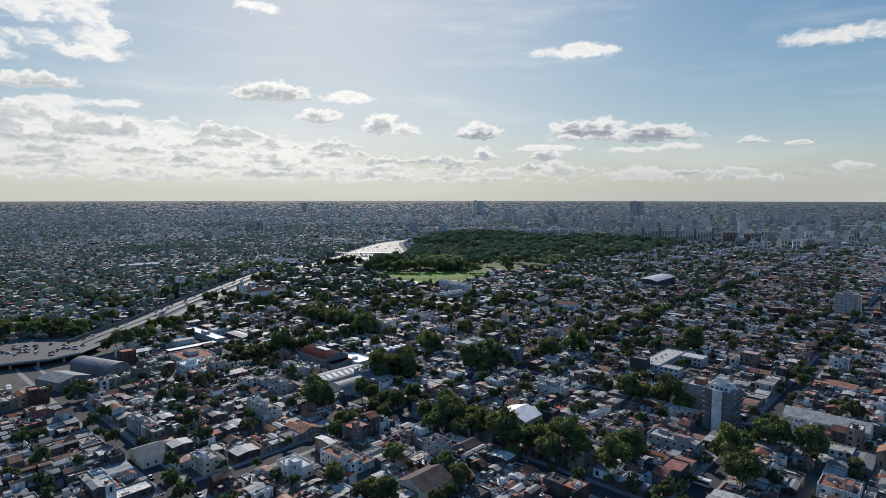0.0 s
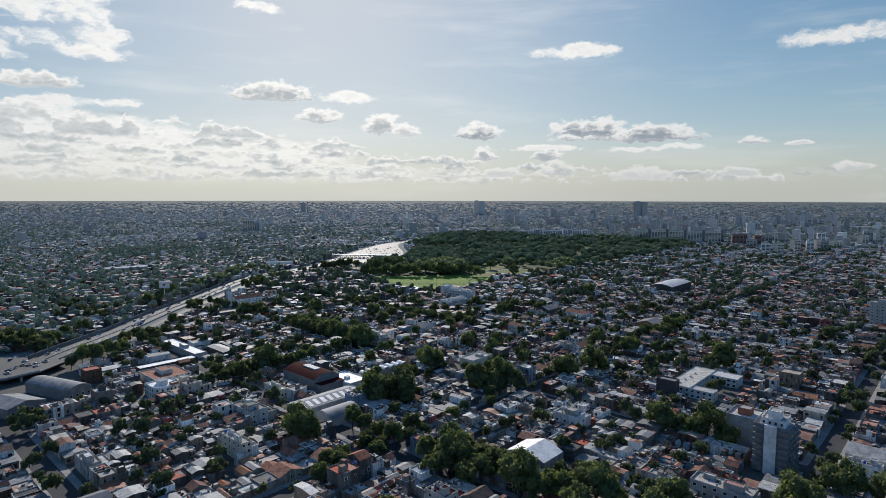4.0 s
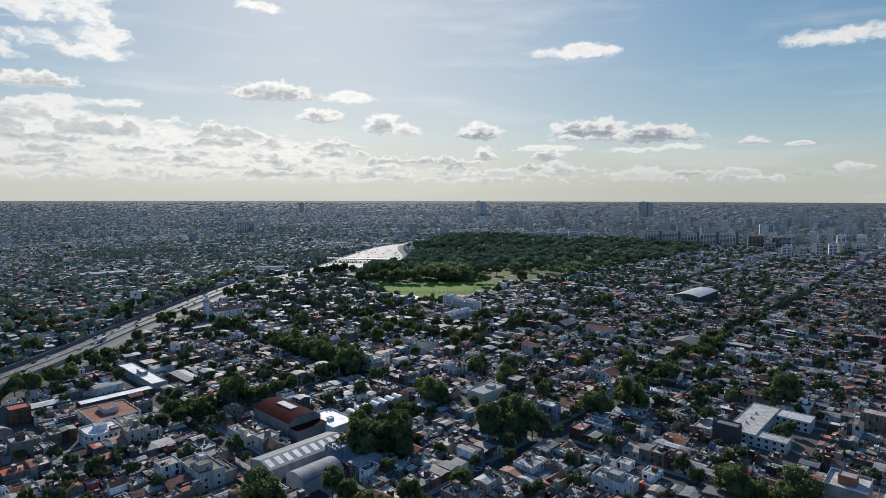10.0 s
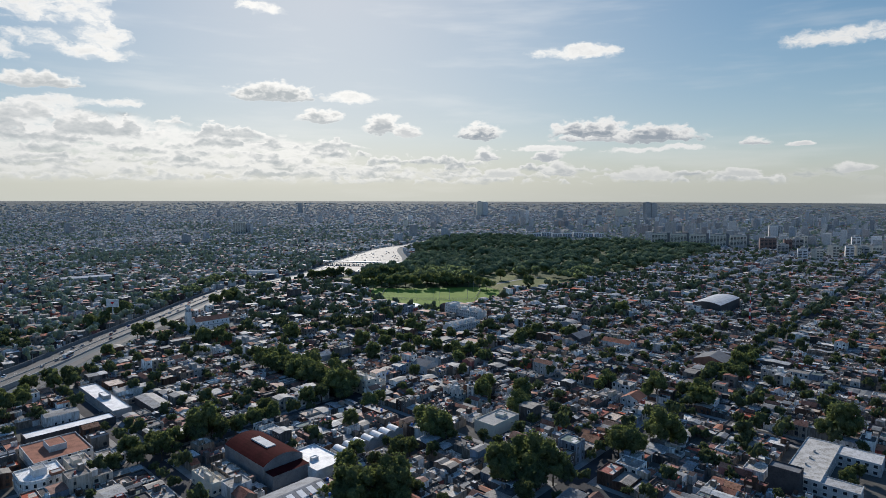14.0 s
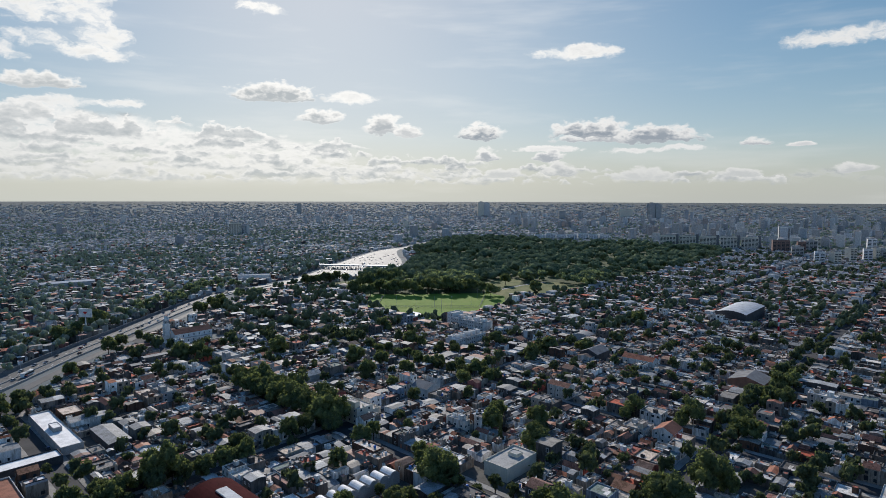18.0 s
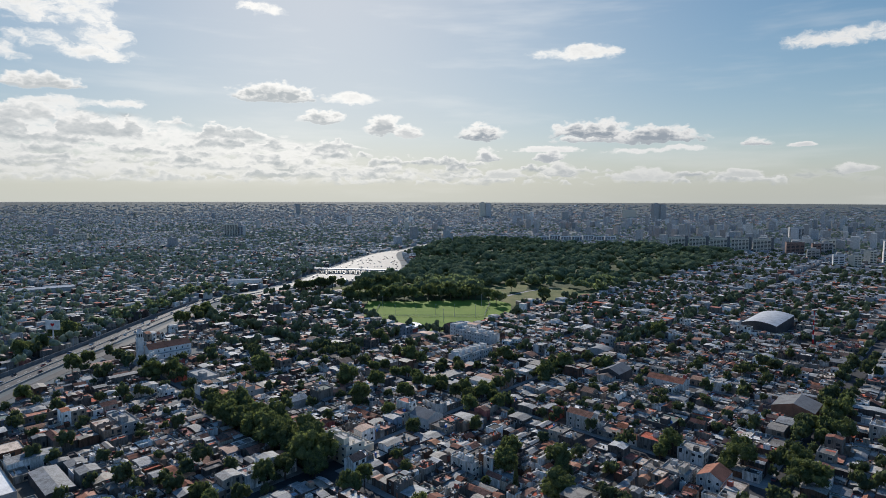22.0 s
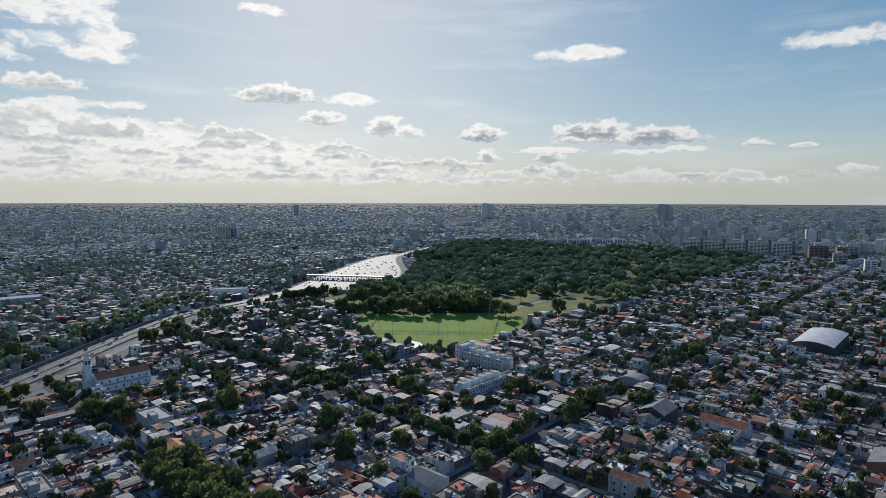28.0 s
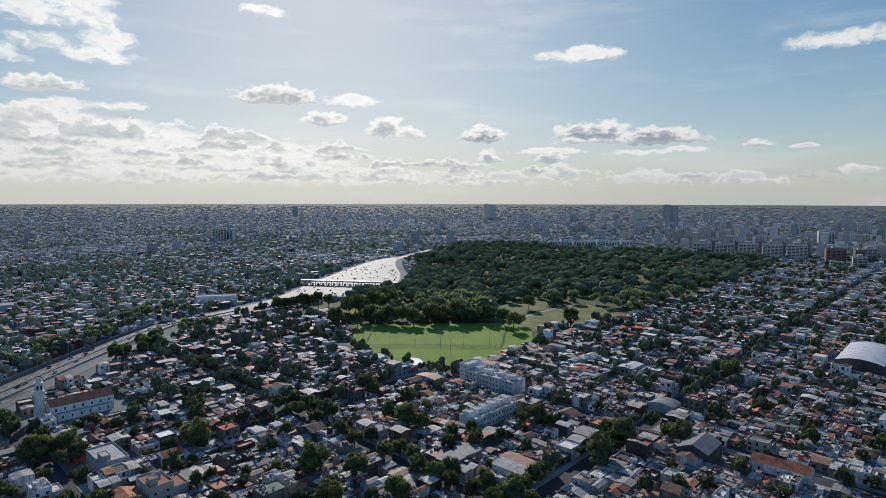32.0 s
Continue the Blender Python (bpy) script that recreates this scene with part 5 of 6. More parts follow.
slab("near_wing", t, c, 402, 411, 146, 160, 0.1, 5.8, DIM_WHITE, PALE_ROOF, 0.35)
facade(t, c, (411.5, 160), (439.5, 160), 0.8, 2.8, 2, 8, 2.0, 1.7)
facade(t, c, (440, 160), (440, 143.5), 0.8, 2.8, 2, 5, 1.9, 1.7)
facade(t, c, (402, 174), (402, 146), 0.8, 2.8, 2, 8, 1.8, 1.6)
facade(t, c, (402.5, 146), (410.5, 146), 0.8, 2.8, 2, 2, 1.9, 1.6)
for k in range(4):
    p = at(408 + 9 * k, 168) - c
    fitted("vent", VENT, t, p.x, p.y, 5.85, 42, 2.0, 0.8)
for a, b, k in ((422, 153, 0), (431, 150, 1), (417, 150, 3)):
    tree(k, *at(a, b), 0.7, "street trees")
t, c = building("brick_cube", 394, 401, 166, 178, "tall dark stair block beside the school", "building")
slab("wall", t, c, 394, 401, 166, 178, 0.1, 10.5, DARK_PLASTER, DARK_GREY, 0.6)

# Hall with a red barrel roof.
t, c = building("red_hall", 246, 266, 339, 374, "large hall with a dark red barrel roof and grey walls", "hall")
p = Pile(DARK_GREY, RED_SHEET)
p.vault([tuple(at(a, b) - c) for a, b in ((246, 339), (266, 339), (266, 374), (246, 374))], 0.1, 8.0, 3.0, 0, 1, 12)
walls = Pile(DARK_GREY)
walls.v, walls.f, walls.s = p.v, [f for f, s in zip(p.f, p.s) if s == 0], [s for s in p.s if s == 0]
part("wall", walls, t)
roof = Pile(RED_SHEET)
roof.v, roof.f, roof.s = p.v, [f for f, s in zip(p.f, p.s) if s == 1], [0 for s in p.s if s == 1]
part("roof", roof, t, "dark red sheet roof")
slab("skylight", t, c, 253.8, 258.2, 349, 363, 10.8, 11.4, PALE_SHEET, None, 0, "pale ridge skylight")
slab("annex", t, c, 246.5, 265, 332, 338.9, 0.1, 6.0, DARK_GREY, RED_SHEET)


def shed(name, a0, a1, b0, b1, z, rise, side, top, label, axis="b", round_roof=False, lights=0):
    t, c = building(name, a0, a1, b0, b1, label, "shed")
    ring = ((a0, b0), (a1, b0), (a1, b1), (a0, b1)) if axis == "b" else ((a0, b1), (a0, b0), (a1, b0), (a1, b1))
    foot = [tuple(at(a, b) - c) for a, b in ring]
    p = Pile(side, top)
    if round_roof:
        p.vault(foot, 0.1, z, rise, 0, 1, 10)
    else:
        p.gable(foot, 0.1, z, rise, 0, 1)
    for nm, keep, m in (("wall", 0, side), ("roof", 1, top)):
        q = Pile(m)
        q.v, q.f = p.v, [f for f, s in zip(p.f, p.s) if s == keep]
        q.s = [0] * len(q.f)
        part(nm, q, t)
    for k in range(lights):
        # Ribbed panels laid on the slope that looks back along the flight.
        f0, f1 = (k + 0.25) / lights, (k + 0.8) / lights
        q = Pile(MEMBRANE)
        for f, g in ((f0, 0.15), (f1, 0.15), (f1, 0.8), (f0, 0.8)):
            m = at(a0 + f * (a1 - a0), (b0 + b1) / 2 - g * (b1 - b0) / 2) - c
            q.v.append((m.x, m.y, z + rise * (1 - g) + 0.06))
        q.v += [(x, y, zz - 0.1) for x, y, zz in q.v]
        q.face((0, 3, 2, 1), 0)
        for i in range(4):
            q.face((i, (i + 1) % 4, 4 + (i + 1) % 4, 4 + i), 0)
        part("skylight", q, t)
    return t


shed("zinc_shed", 215, 258, 305, 322, 5.5, 2.0, GREY, ZINC, "long workshop with a bright zinc roof and skylights", "a", False, 9)
shed("vault_shed", 219, 240, 285, 299, 5.0, 2.6, GREY, ZINC, "small workshop under a grey barrel roof", "a", True)
shed("long_shed", 245, 256, 457, 486, 4.4, 0.8, DARK_PLASTER, SHEET_ONE, "grey sheet-roofed store with plain walls", "b")


def free_shed(name, x, y, turn, w, l, z, rise, side, top, label, round_roof):
    """A shed off the street grid; its ridge lies along its own y."""
    t = thing(name, x, y, 0, label, "shed", turn=turn)
    p = Pile(side, top)
    foot = [(-w / 2, -l / 2), (w / 2, -l / 2), (w / 2, l / 2), (-w / 2, l / 2)]
    if round_roof:
        p.vault(foot, 0.0, z, rise, 0, 1, 10)
    else:
        p.gable(foot, 0.0, z, rise, 0, 1)
    for nm, keep, m in (("wall", 0, side), ("roof", 1, top)):
        q = Pile(m)
        q.v, q.f = p.v, [f for f, s in zip(p.f, p.s) if s == keep]
        q.s = [0] * len(q.f)
        part(nm, q, t)
    for k in range(4):
        fitted("window", WINDOW, t, -w / 2 + (k + 0.5) * w / 4, -l / 2, 1.5, 0, 1.6, 2.0)


free_shed("barrel_shed", -222, 434, 63, 15, 40, 6.5, 2.2, DARK_GREY, ZINC, "depot under a grey barrel roof near the highway", True)
free_shed("gable_shed", -229, 403, 63, 21, 24, 5.5, 2.4, DARK_GREY, ZINC, "depot with a grey ridged roof near the highway", False)
free_shed("factory_shed", -478, 1078, -50, 15, 64, 6, 1.8, GREY, PALE_SHEET, "long factory shed with a pale ridged roof", False)
t = shed("sports_hall", 773, 841, 314, 343, 10.5, 2.6, DARK_PLASTER, PALE_SHEET, "large sports hall with a pale arched roof and dark walls", "a", True)


def flat_building(name, a0, a1, b0, b1, z, side, top, label, boxes=(), rows=0, storey=3.1, cut=0.0):
    t, c = building(name, a0, a1, b0, b1, label)
    if cut:
        m = a0 + cut * (a1 - a0)
        slab("wall", t, c, a0, m, b0, b1, 0.1, z, side, top, 0.6)
        slab("rear_wall", t, c, m + 0.01, a1, b0, b0 + 0.85 * (b1 - b0), 0.1, z - 2.8, side, top, 0.5)
        bits = Pile(side, top)
        clutter(bits, at(a0, b0) - c, E1, E2, ("flat", 0, m - a0, 0, b1 - b0, 0, z, 0), z - 0.6, hr, 6)
        clutter(bits, at(m, b0) - c, E1, E2, ("flat", 0, a1 - m, 0, 0.85 * (b1 - b0), 0, z, 0), z - 3.3, hr, 6)
        if bits.f:
            tagged(part("roof_clutter", bits, t), "low walls, patches and boxes on the roof", kind="stuff")
        a_end = a1
        a1 = m
    else:
        slab("wall", t, c, a0, a1, b0, b1, 0.1, z, side, top, 0.6)
    for x0, x1, y0, y1, h in boxes:
        slab("roof_box", t, c, a0 + x0 * (a1 - a0), a0 + x1 * (a1 - a0), b0 + y0 * (b1 - b0), b0 + y1 * (b1 - b0), z - 0.6, z + h, side, top, 0.25)
    if rows:
        facade(t, c, (a0, b1), (a0, b0), 1.1, storey, rows, max(2, int((b1 - b0) / 4)), 1.6, 1.4)
        facade(t, c, (a0, b0), (a1, b0), 1.1, storey, rows, max(2, int((a1 - a0) / 4)), 1.6, 1.4)
    return t


flat_building("white_store", 264, 280, 325, 350, 5.0, WHITE, MEMBRANE, "low white store with a pale flat roof", ((0.3, 0.5, 0.4, 0.5, 0.8),))
flat_building("white_factory", 228, 238, 470, 533, 4.4, GREY, MEMBRANE, "long low factory with a glaring white roof", ((0.3, 0.7, 0.4, 0.55, 1.6),))
flat_building("white_strip", 185, 227, 462, 472, 3.9, DARK_PLASTER, MEMBRANE, "narrow store with a bright white roof")
flat_building("orange_store", 180, 204, 422, 450, 5.6, DIM_WHITE, TERRACOTTA, "store with a terracotta painted roof", ((0.35, 0.65, 0.35, 0.75, 2.2),), 2)
t, c = building("corner_house", 171, 187, 398, 415, "white corner building with a rounded front and balustrade")


def rounded(grow):
    """The footprint with its street corner rounded off."""
    arc = [(177 - (6 + grow) * math.cos(k * math.pi / 12), 404 - (6 + grow) * math.sin(k * math.pi / 12)) for k in range(7)]
    return [tuple(at(a, b) - c) for a, b in (*arc, (187 + grow, 398 - grow), (187 + grow, 415 + grow), (171 - grow, 415 + grow))]


for nm, grow, z0, z1, edge in (("wall", 0.0, 0.1, 7.4, 0.8), ("cornice", 0.35, 3.7, 4.0, 0.0), ("cornice", 0.3, 6.5, 6.75, 0.0)):
    p = Pile(PALE, ROOF_ONE if nm == "wall" else PALE)
    p.prism(rounded(grow), z0, z1, 0, 1, edge)
    part(nm, p, t)
slab("roof_box", t, c, 176, 181, 404, 410, 6.6, 9.6, WHITE, GREY, 0.25)
slab("roof_box", t, c, 181.5, 186, 399, 403, 6.6, 8.2, BRICK, GREY, 0.25)
for z in (1.0, 4.4):
    facade(t, c, (171, 414.7), (171, 404.3), z, 3.0, 1, 4, 1.2, 1.7)
    facade(t, c, (177.3, 398), (186.7, 398), z, 3.0, 1, 4, 1.2, 1.7)
    for k in (1, 3, 5):
        g = k * math.pi / 12
        p = at(177 - 6 * math.cos(g), 404 - 6 * math.sin(g)) - c
        q = at(177 - 6 * math.cos(g + 0.1), 404 - 6 * math.sin(g + 0.1)) - c
        fitted("window", WINDOW, t, p.x, p.y, z, math.degrees(math.atan2(q.y - p.y, q.x - p.x)), 1.1, 1.8)
flat_building("grey_store", 355, 378, 297, 310, 6.5, CREAM, GREY, "broad pale store with a flat grey roof", ((0.55, 0.75, 0.3, 0.7, 1.0),))
flat_building("grey_block", 354, 366, 552, 574, 7.6, GREY, GREY, "grey three-storey block with a flat roof", ((0.1, 0.4, 0.1, 0.4, 2.0),), 2)
flat_building("white_slab", 725, 735, 85, 105, 24, GREY, GREY, "pale grey eight-storey slab", ((0.3, 0.7, 0.3, 0.7, 2.5),), 7, 3.0)
flat_building("white_slab", 737, 746, 84, 100, 22, CREAM, GREY, "pale eight-storey slab", ((0.3, 0.7, 0.3, 0.7, 2.5),), 6, 3.0)
t = flat_building("skylight_row", 282, 323, 332, 340, 4.6, GREY, GREY, "low workshop with a row of barrel skylights")
for k in range(7):
    p = Pile(GREY, MEMBRANE)
    a = 283 + k * 5.8
    c = at(302.5, 336)
    p.vault([tuple(at(x, y) - c) for x, y in ((a, 332.5), (a + 4.6, 332.5), (a + 4.6, 339.5), (a, 339.5))], 4.2, 4.8, 1.2, 0, 1, 6)
    part("skylight", p, t, "pale barrel skylight")

for nm, a0, a1, b0, b1, h, form, side, top, words in EXTRA:
    side, top = (PALE if side is WHITE else side), (PALE_ROOF if top in (MEMBRANE, GREY) and nm != "white_store" else top)
    if form == "flat":
        t = flat_building(nm, a0, a1, b0, b1, h, side, top, words, ((0.12, hr.uniform(0.4, 0.7), 0.15, hr.uniform(0.35, 0.6), 2.3), (0.6, 0.85, 0.66, 0.85, 1.2)), int(h / 3.0), 2.9, hr.uniform(0.5, 0.75))
        c = at((a0 + a1) / 2, (b0 + b1) / 2)
        for k in range(3):
            p = at(hr.uniform(a0 + 1, a0 + 0.48 * (a1 - a0)), hr.uniform(b0 + 1, b1 - 1)) - c
            fitted("water_tank" if k else "chimney", hr.choice(TANKS) if k else VENT, t, p.x, p.y, h - 0.62, 0)
    else:
        t = shed(nm, a0, a1, b0, b1, h, 1.4 if form == "vault" else min(3.2, 0.24 * min(a1 - a0, b1 - b0)), side, top, words, "b" if form == "gable_b" else "a", form == "vault")
        c = at((a0 + a1) / 2, (b0 + b1) / 2)
        if nm.endswith("house"):
            facade(t, c, (a0, b1 - 0.5), (a0, b0 + 0.5), 1.1, 2.9, int(h / 3), 3, 1.3, 1.4)
            facade(t, c, (a0 + 0.5, b0), (a1 - 0.5, b0), 1.1, 2.9, int(h / 3), 3, 1.3, 1.4)

# Church.
t, c = building("church", 352, 390, 648, 662, "white church with a bell tower and a tiled roof", "church")
p = Pile(WHITE, TERRACOTTA)
p.gable([tuple(at(a, b) - c) for a, b in ((357, 661), (357, 649), (390, 649), (390, 661))], 0.1, 7.5, 3.4, 0, 1)
for nm, keep, m in (("nave", 0, WHITE), ("roof", 1, TERRACOTTA)):
    q = Pile(m)
    q.v, q.f = p.v, [f for f, s in zip(p.f, p.s) if s == keep]
    q.s = [0] * len(q.f)
    part(nm, q, t)
slab("aisle", t, c, 360, 388, 645.5, 648.9, 0.1, 4.0, WHITE, GREY)
slab("tower", t, c, 352, 356.4, 657, 661.4, 0.1, 15, WHITE, GREY)
tower = [o for o in t.children if o.name.startswith("tower")][0]
belfry = slab("belfry", tower, c, 352.4, 356, 657.4, 661, 15.6, 20, WHITE, GREY)
slab("cornice", tower, c, 351.7, 356.7, 656.7, 661.7, 15, 15.6, WHITE)
slab("cornice", tower, c, 352.1, 356.3, 657.1, 661.3, 20, 20.5, WHITE)
slab("lantern", tower, c, 353, 355.4, 658, 660.4, 20.5, 23, WHITE, TERRACOTTA)
facade(t, c, (360, 645.5), (388, 645.5), 1.2, 3, 1, 6, 1.0, 2.0)
facade(t, c, (357.5, 649), (389.5, 649), 4.6, 3, 1, 7, 1.0, 2.0)
facade(tower, c, (352.4, 661), (352.4, 657.4), 16.2, 3, 1, 2, 1.2, 3.0)
facade(tower, c, (352.4, 657.4), (356, 657.4), 16.2, 3, 1, 2, 1.2, 3.0)
facade(tower, c, (352, 661.4), (352, 657), 6.0, 4.5, 2, 1, 1.3, 1.8)

# White housing by the playing field, in stepped bays, and the row of town houses before it.
t, c = building("white_housing", 569, 590, 484, 534, "long white housing block in stepped bays by the field", "building")
for k in range(4):
    b0 = 484 + k * 9.6
    slab("bay", t, c, 572 - 1.5 * (k % 2), 586, b0, b0 + 9.3, 0.1, 8.8 + 0.8 * (k % 2), DIM_WHITE, GREY, 0.7)
    slab("roof_box", t, c, 577, 582, b0 + 3, b0 + 7, 8.4, 11.0, WHITE, GREY, 0.2)
    facade(t, c, (572 - 1.5 * (k % 2), b0 + 9.1), (572 - 1.5 * (k % 2), b0 + 0.3), 1.2, 2.9, 3, 3, 1.3, 1.3)
slab("end_tower", t, c, 573, 588, 522.6, 530, 0.1, 12.6, WHITE, GREY, 0.6)
facade(t, c, (573, 529.6), (573, 523), 1.2, 2.9, 4, 2, 1.2, 1.3)
t, c = building("town_houses", 511, 551, 464, 476, "row of white stepped town houses with roof terraces", "building")
for k in range(6):
    a0 = 511 + k * 6.7
    slab("unit", t, c, a0, a0 + 6.6, 464 + 0.8 * (k % 2), 476, 0.1, 7.2, DIM_WHITE, PALE_ROOF, 0.9)
    slab("roof_box", t, c, a0 + 0.8, a0 + 4.4, 469, 474.5, 6.4, 9.3, WHITE, GREY, 0.2)
    facade(t, c, (a0 + 0.3, 464 + 0.8 * (k % 2)), (a0 + 6.3, 464 + 0.8 * (k % 2)), 1.0, 3.2, 2, 2, 1.5, 1.5)


# ---- taller blocks ----
def tall_block(name, x, y, w, d, h, turn, side, label, bands=True, z=0.0, group="tall blocks", crown=True):
    t = thing(name, x, y, z, label, "apartment block", group, turn=turn)
    p = Pile(side, GREY)
    p.prism([(-w / 2, -d / 2), (w / 2, -d / 2), (w / 2, d / 2), (-w / 2, d / 2)], 0, h, 0, 1, 0.8)
    part("wall", p, t)
    if crown:
        part("roof_house", box_mesh("roof_house", -w * 0.2, w * 0.2, -d * 0.3, d * 0.25, h - 0.8, h + 3.2, GREY), t)
    if bands:
        n = int(h / 3) - 1
        cols = max(2, int(w / 7))
        step = w / cols
        pane = box_mesh("window", -step * 0.36, step * 0.36, -0.12, 0.1, 0, 1.5, GLASS)
        for r in range(n):
            for k in range(cols):
                ob = part("window", pane, t)
                ob.matrix_basis = pose(-w / 2 + (k + 0.5) * step, -d / 2, 1.6 + r * 3)
    return t


# The row of housing slabs behind the park.
for k in range(5):
    f = k / 4
    x, y = 588 + f * 166, 1732 - f * 66
    tall_block("housing_slab", x, y, 36, 14, 31, -24, CREAM, "long ten-storey housing slab with rows of windows")
    tall_block("stair_tower", x + 20, y - 5, 7, 12, 34, -24, DARK_GREY, "dark stair tower between two slabs", False, crown=False)
RIGHT = ((716, 1345, 17, 12, 25), (738, 1335, 16, 12, 25), (762, 1490, 22, 14, 22), (815, 1405, 16, 13, 27), (848, 1405, 15, 13, 25), (868, 1412, 10, 12, 26),
         (890, 1425, 20, 13, 22), (962, 1491, 26, 13, 20), (1010, 1620, 18, 14, 30), (1090, 1580, 20, 14, 26), (1160, 1660, 22, 14, 32), (930, 1700, 20, 15, 28))
for k, (x, y, w, d, h) in enumerate(RIGHT):
    tall_block("apartment_block", x, y, w, d, h, (-28, 14)[k % 2], (WHITE, CREAM, GREY, CREAM)[k % 4], ("white" if k % 2 == 0 else "pale grey") + " apartment block above the low houses")
tall_block("highway_office", -247, 1142, 44, 15, 8.5, 14, WHITE, "low white office building beside the highway", crown=False)
tall_block("brick_block", 785, 1592, 34, 15, 29, -20, DULL_BRICK, "dark red brick apartment block")
tall_block("brick_block", 830, 1590, 16, 15, 26, -20, DULL_BRICK, "narrow dark red brick apartment block")
tall_block("office_block", 862, 1610, 26, 14, 27, -10, GREY, "grey apartment block with dark windows")
# Far towers on the skyline.
tall_block("twin_tower", 1128, 3345, 31, 26, 76, 10, GREY, "greyish twin tower far out on the skyline", False, lift(1128, 3345))
tall_block("twin_tower", 1160, 3345, 30, 26, 71, 10, GREY, "greyish twin tower far out on the skyline", False, lift(1160, 3345))
# Grey towers given paler walls, in place of the haze before them.
tall_block("grey_tower", 302, 3600, 34, 24, 74, 0, CREAM, "grey tower far out on the skyline", False, lift(302, 3600))
tall_block("grey_tower", 332, 3600, 30, 24, 70, 0, DIM_WHITE, "grey tower far out on the skyline", False, lift(332, 3600))
FAR_BLOCKS = ((-590, 2216, 38, 15, 40), (-560, 2222, 20, 14, 34), (-701, 3799, 24, 16, 50), (-941, 2035, 30, 14, 20), (-460, 3005, 19, 15, 30), (689, 3378, 32, 18, 36),
              (1035, 3455, 70, 18, 40), (412, 3072, 46, 16, 36), (883, 2274, 24, 14, 26), (995, 2390, 22, 14, 30), (1078, 2080, 38, 15, 38), (390, 2660, 20, 15, 38),
              (-70, 2655, 16, 14, 30), (-128, 3010, 18, 14, 30), (1268, 2557, 26, 15, 34), (866, 2389, 44, 15, 30))
for k, (x, y, w, d, h) in enumerate(FAR_BLOCKS):
    tall_block("apartment_block", x, y, w, d, h, (12, -20, 4)[k % 3], (CREAM, DIM_WHITE, GREY)[k % 3], "pale apartment block rising over the distant roofs", y < 2250, lift(x, y))
for k in range(7):
    x, y = 330 + 31 * k, 2024 + 4 * (k % 2)
    tall_block("hospital_wing", x, y, 29, 14, 15 + 3 * (k % 3 == 1), 0, WHITE, "long white hospital wing behind the park trees", True, group="hospital wings", crown=False)

# ---- vehicles ----
def car_meshes(length, width, h0, h1, name):
    """Body with bonnet and boot, and the glazed cabin on it; the car points along +y."""
    w, l = width / 2, length / 2
    prof = [(-l, 0.35), (-l, h0 * 0.92), (-l * 0.62, h0), (l * 0.45, h0), (l * 0.95, h0 * 0.82), (l, 0.35)]
    vs, fs = [], []
    for x in (-w, w):
        vs += [(x, y, z) for y, z in prof]
    n = len(prof)
    fs.append(tuple(range(n)))
    fs.append(tuple(range(2 * n - 1, n - 1, -1)))
    for i in range(n):
        j = (i + 1) % n
        fs.append((i, n + i, n + j, j))
    body = mesh_of("body", vs, fs, [CAR_PAINT])
    c = Pile(GLASS, CAR_PAINT)
    y0, y1, y2, y3, k = -l * 0.7, -l * 0.45, l * 0.12, l * 0.42, w * 0.82
    c.v = [(-w * 0.95, y0, h0), (w * 0.95, y0, h0), (w * 0.95, y3, h0), (-w * 0.95, y3, h0), (-k, y1, h1), (k, y1, h1), (k, y2, h1), (-k, y2, h1)]
    for q in ((0, 1, 5, 4), (1, 2, 6, 5), (2, 3, 7, 6), (3, 0, 4, 7)):
        c.face(q, 0)
    c.face((4, 5, 6, 7), 1)
    return body, c.mesh("cabin")


def wheel_mesh(r, w):
    vs, fs = [], []
    for x in (-w / 2, w / 2):
        vs += [(x, r * math.cos(i * 0.6283), r * math.sin(i * 0.6283)) for i in range(10)]
    fs = [(i, (i + 1) % 10, 10 + (i + 1) % 10, 10 + i) for i in range(10)] + [tuple(range(9, -1, -1)), tuple(range(10, 20))]
    return mesh_of("wheel", vs, fs, [RUBBER])


SALOON, HATCH = car_meshes(4.4, 1.75, 0.9, 1.45, "saloon"), car_meshes(3.9, 1.7, 0.95, 1.5, "hatch")
WHEEL = wheel_mesh(0.31, 0.2)
cr = random.Random(91)


def car(x, y, z, turn, full=True, label="parked car at the kerb", group="cars"):
    t = thing("car", x, y, z, label, "car", group, turn=turn)
    body, cabin = cr.choice((SALOON, HATCH))
    part("body", body, t)
    part("cabin", cabin, t)
    if full:
        for sx in (-0.78, 0.78):
            for sy in (-1.25, 1.3):
                ob = part("wheel", WHEEL, t)
                ob.location = (sx, sy, 0.31)
    return t


def bus(x, y, z, turn, label):
    t = thing("bus", x, y, z, label, "bus", turn=turn)
    body = part("body", box_mesh("body", -1.25, 1.25, -5.7, 5.7, 0.35, 3.0, WHITE), t)
    part("roof_pod", box_mesh("roof_pod", -0.9, 0.9, -2.0, 1.5, 3.0, 3.25, GREY), t)
    for sx in (-1.28, 1.28):
        part("window_band", box_mesh("window_band", sx - 0.02, sx + 0.02, -5.3, 5.2, 1.4, 2.4, GLASS), body)
    part("windscreen", box_mesh("windscreen", -1.1, 1.1, 5.69, 5.74, 1.2, 2.5, GLASS), body)
    for sx in (-1.1, 1.1):
        for sy in (-3.4, 3.6):
            ob = part("wheel", WHEEL, t)
            ob.matrix_basis = pose(sx, sy, 0.45) @ Matrix.Diagonal((1.3, 1.5, 1.5, 1))


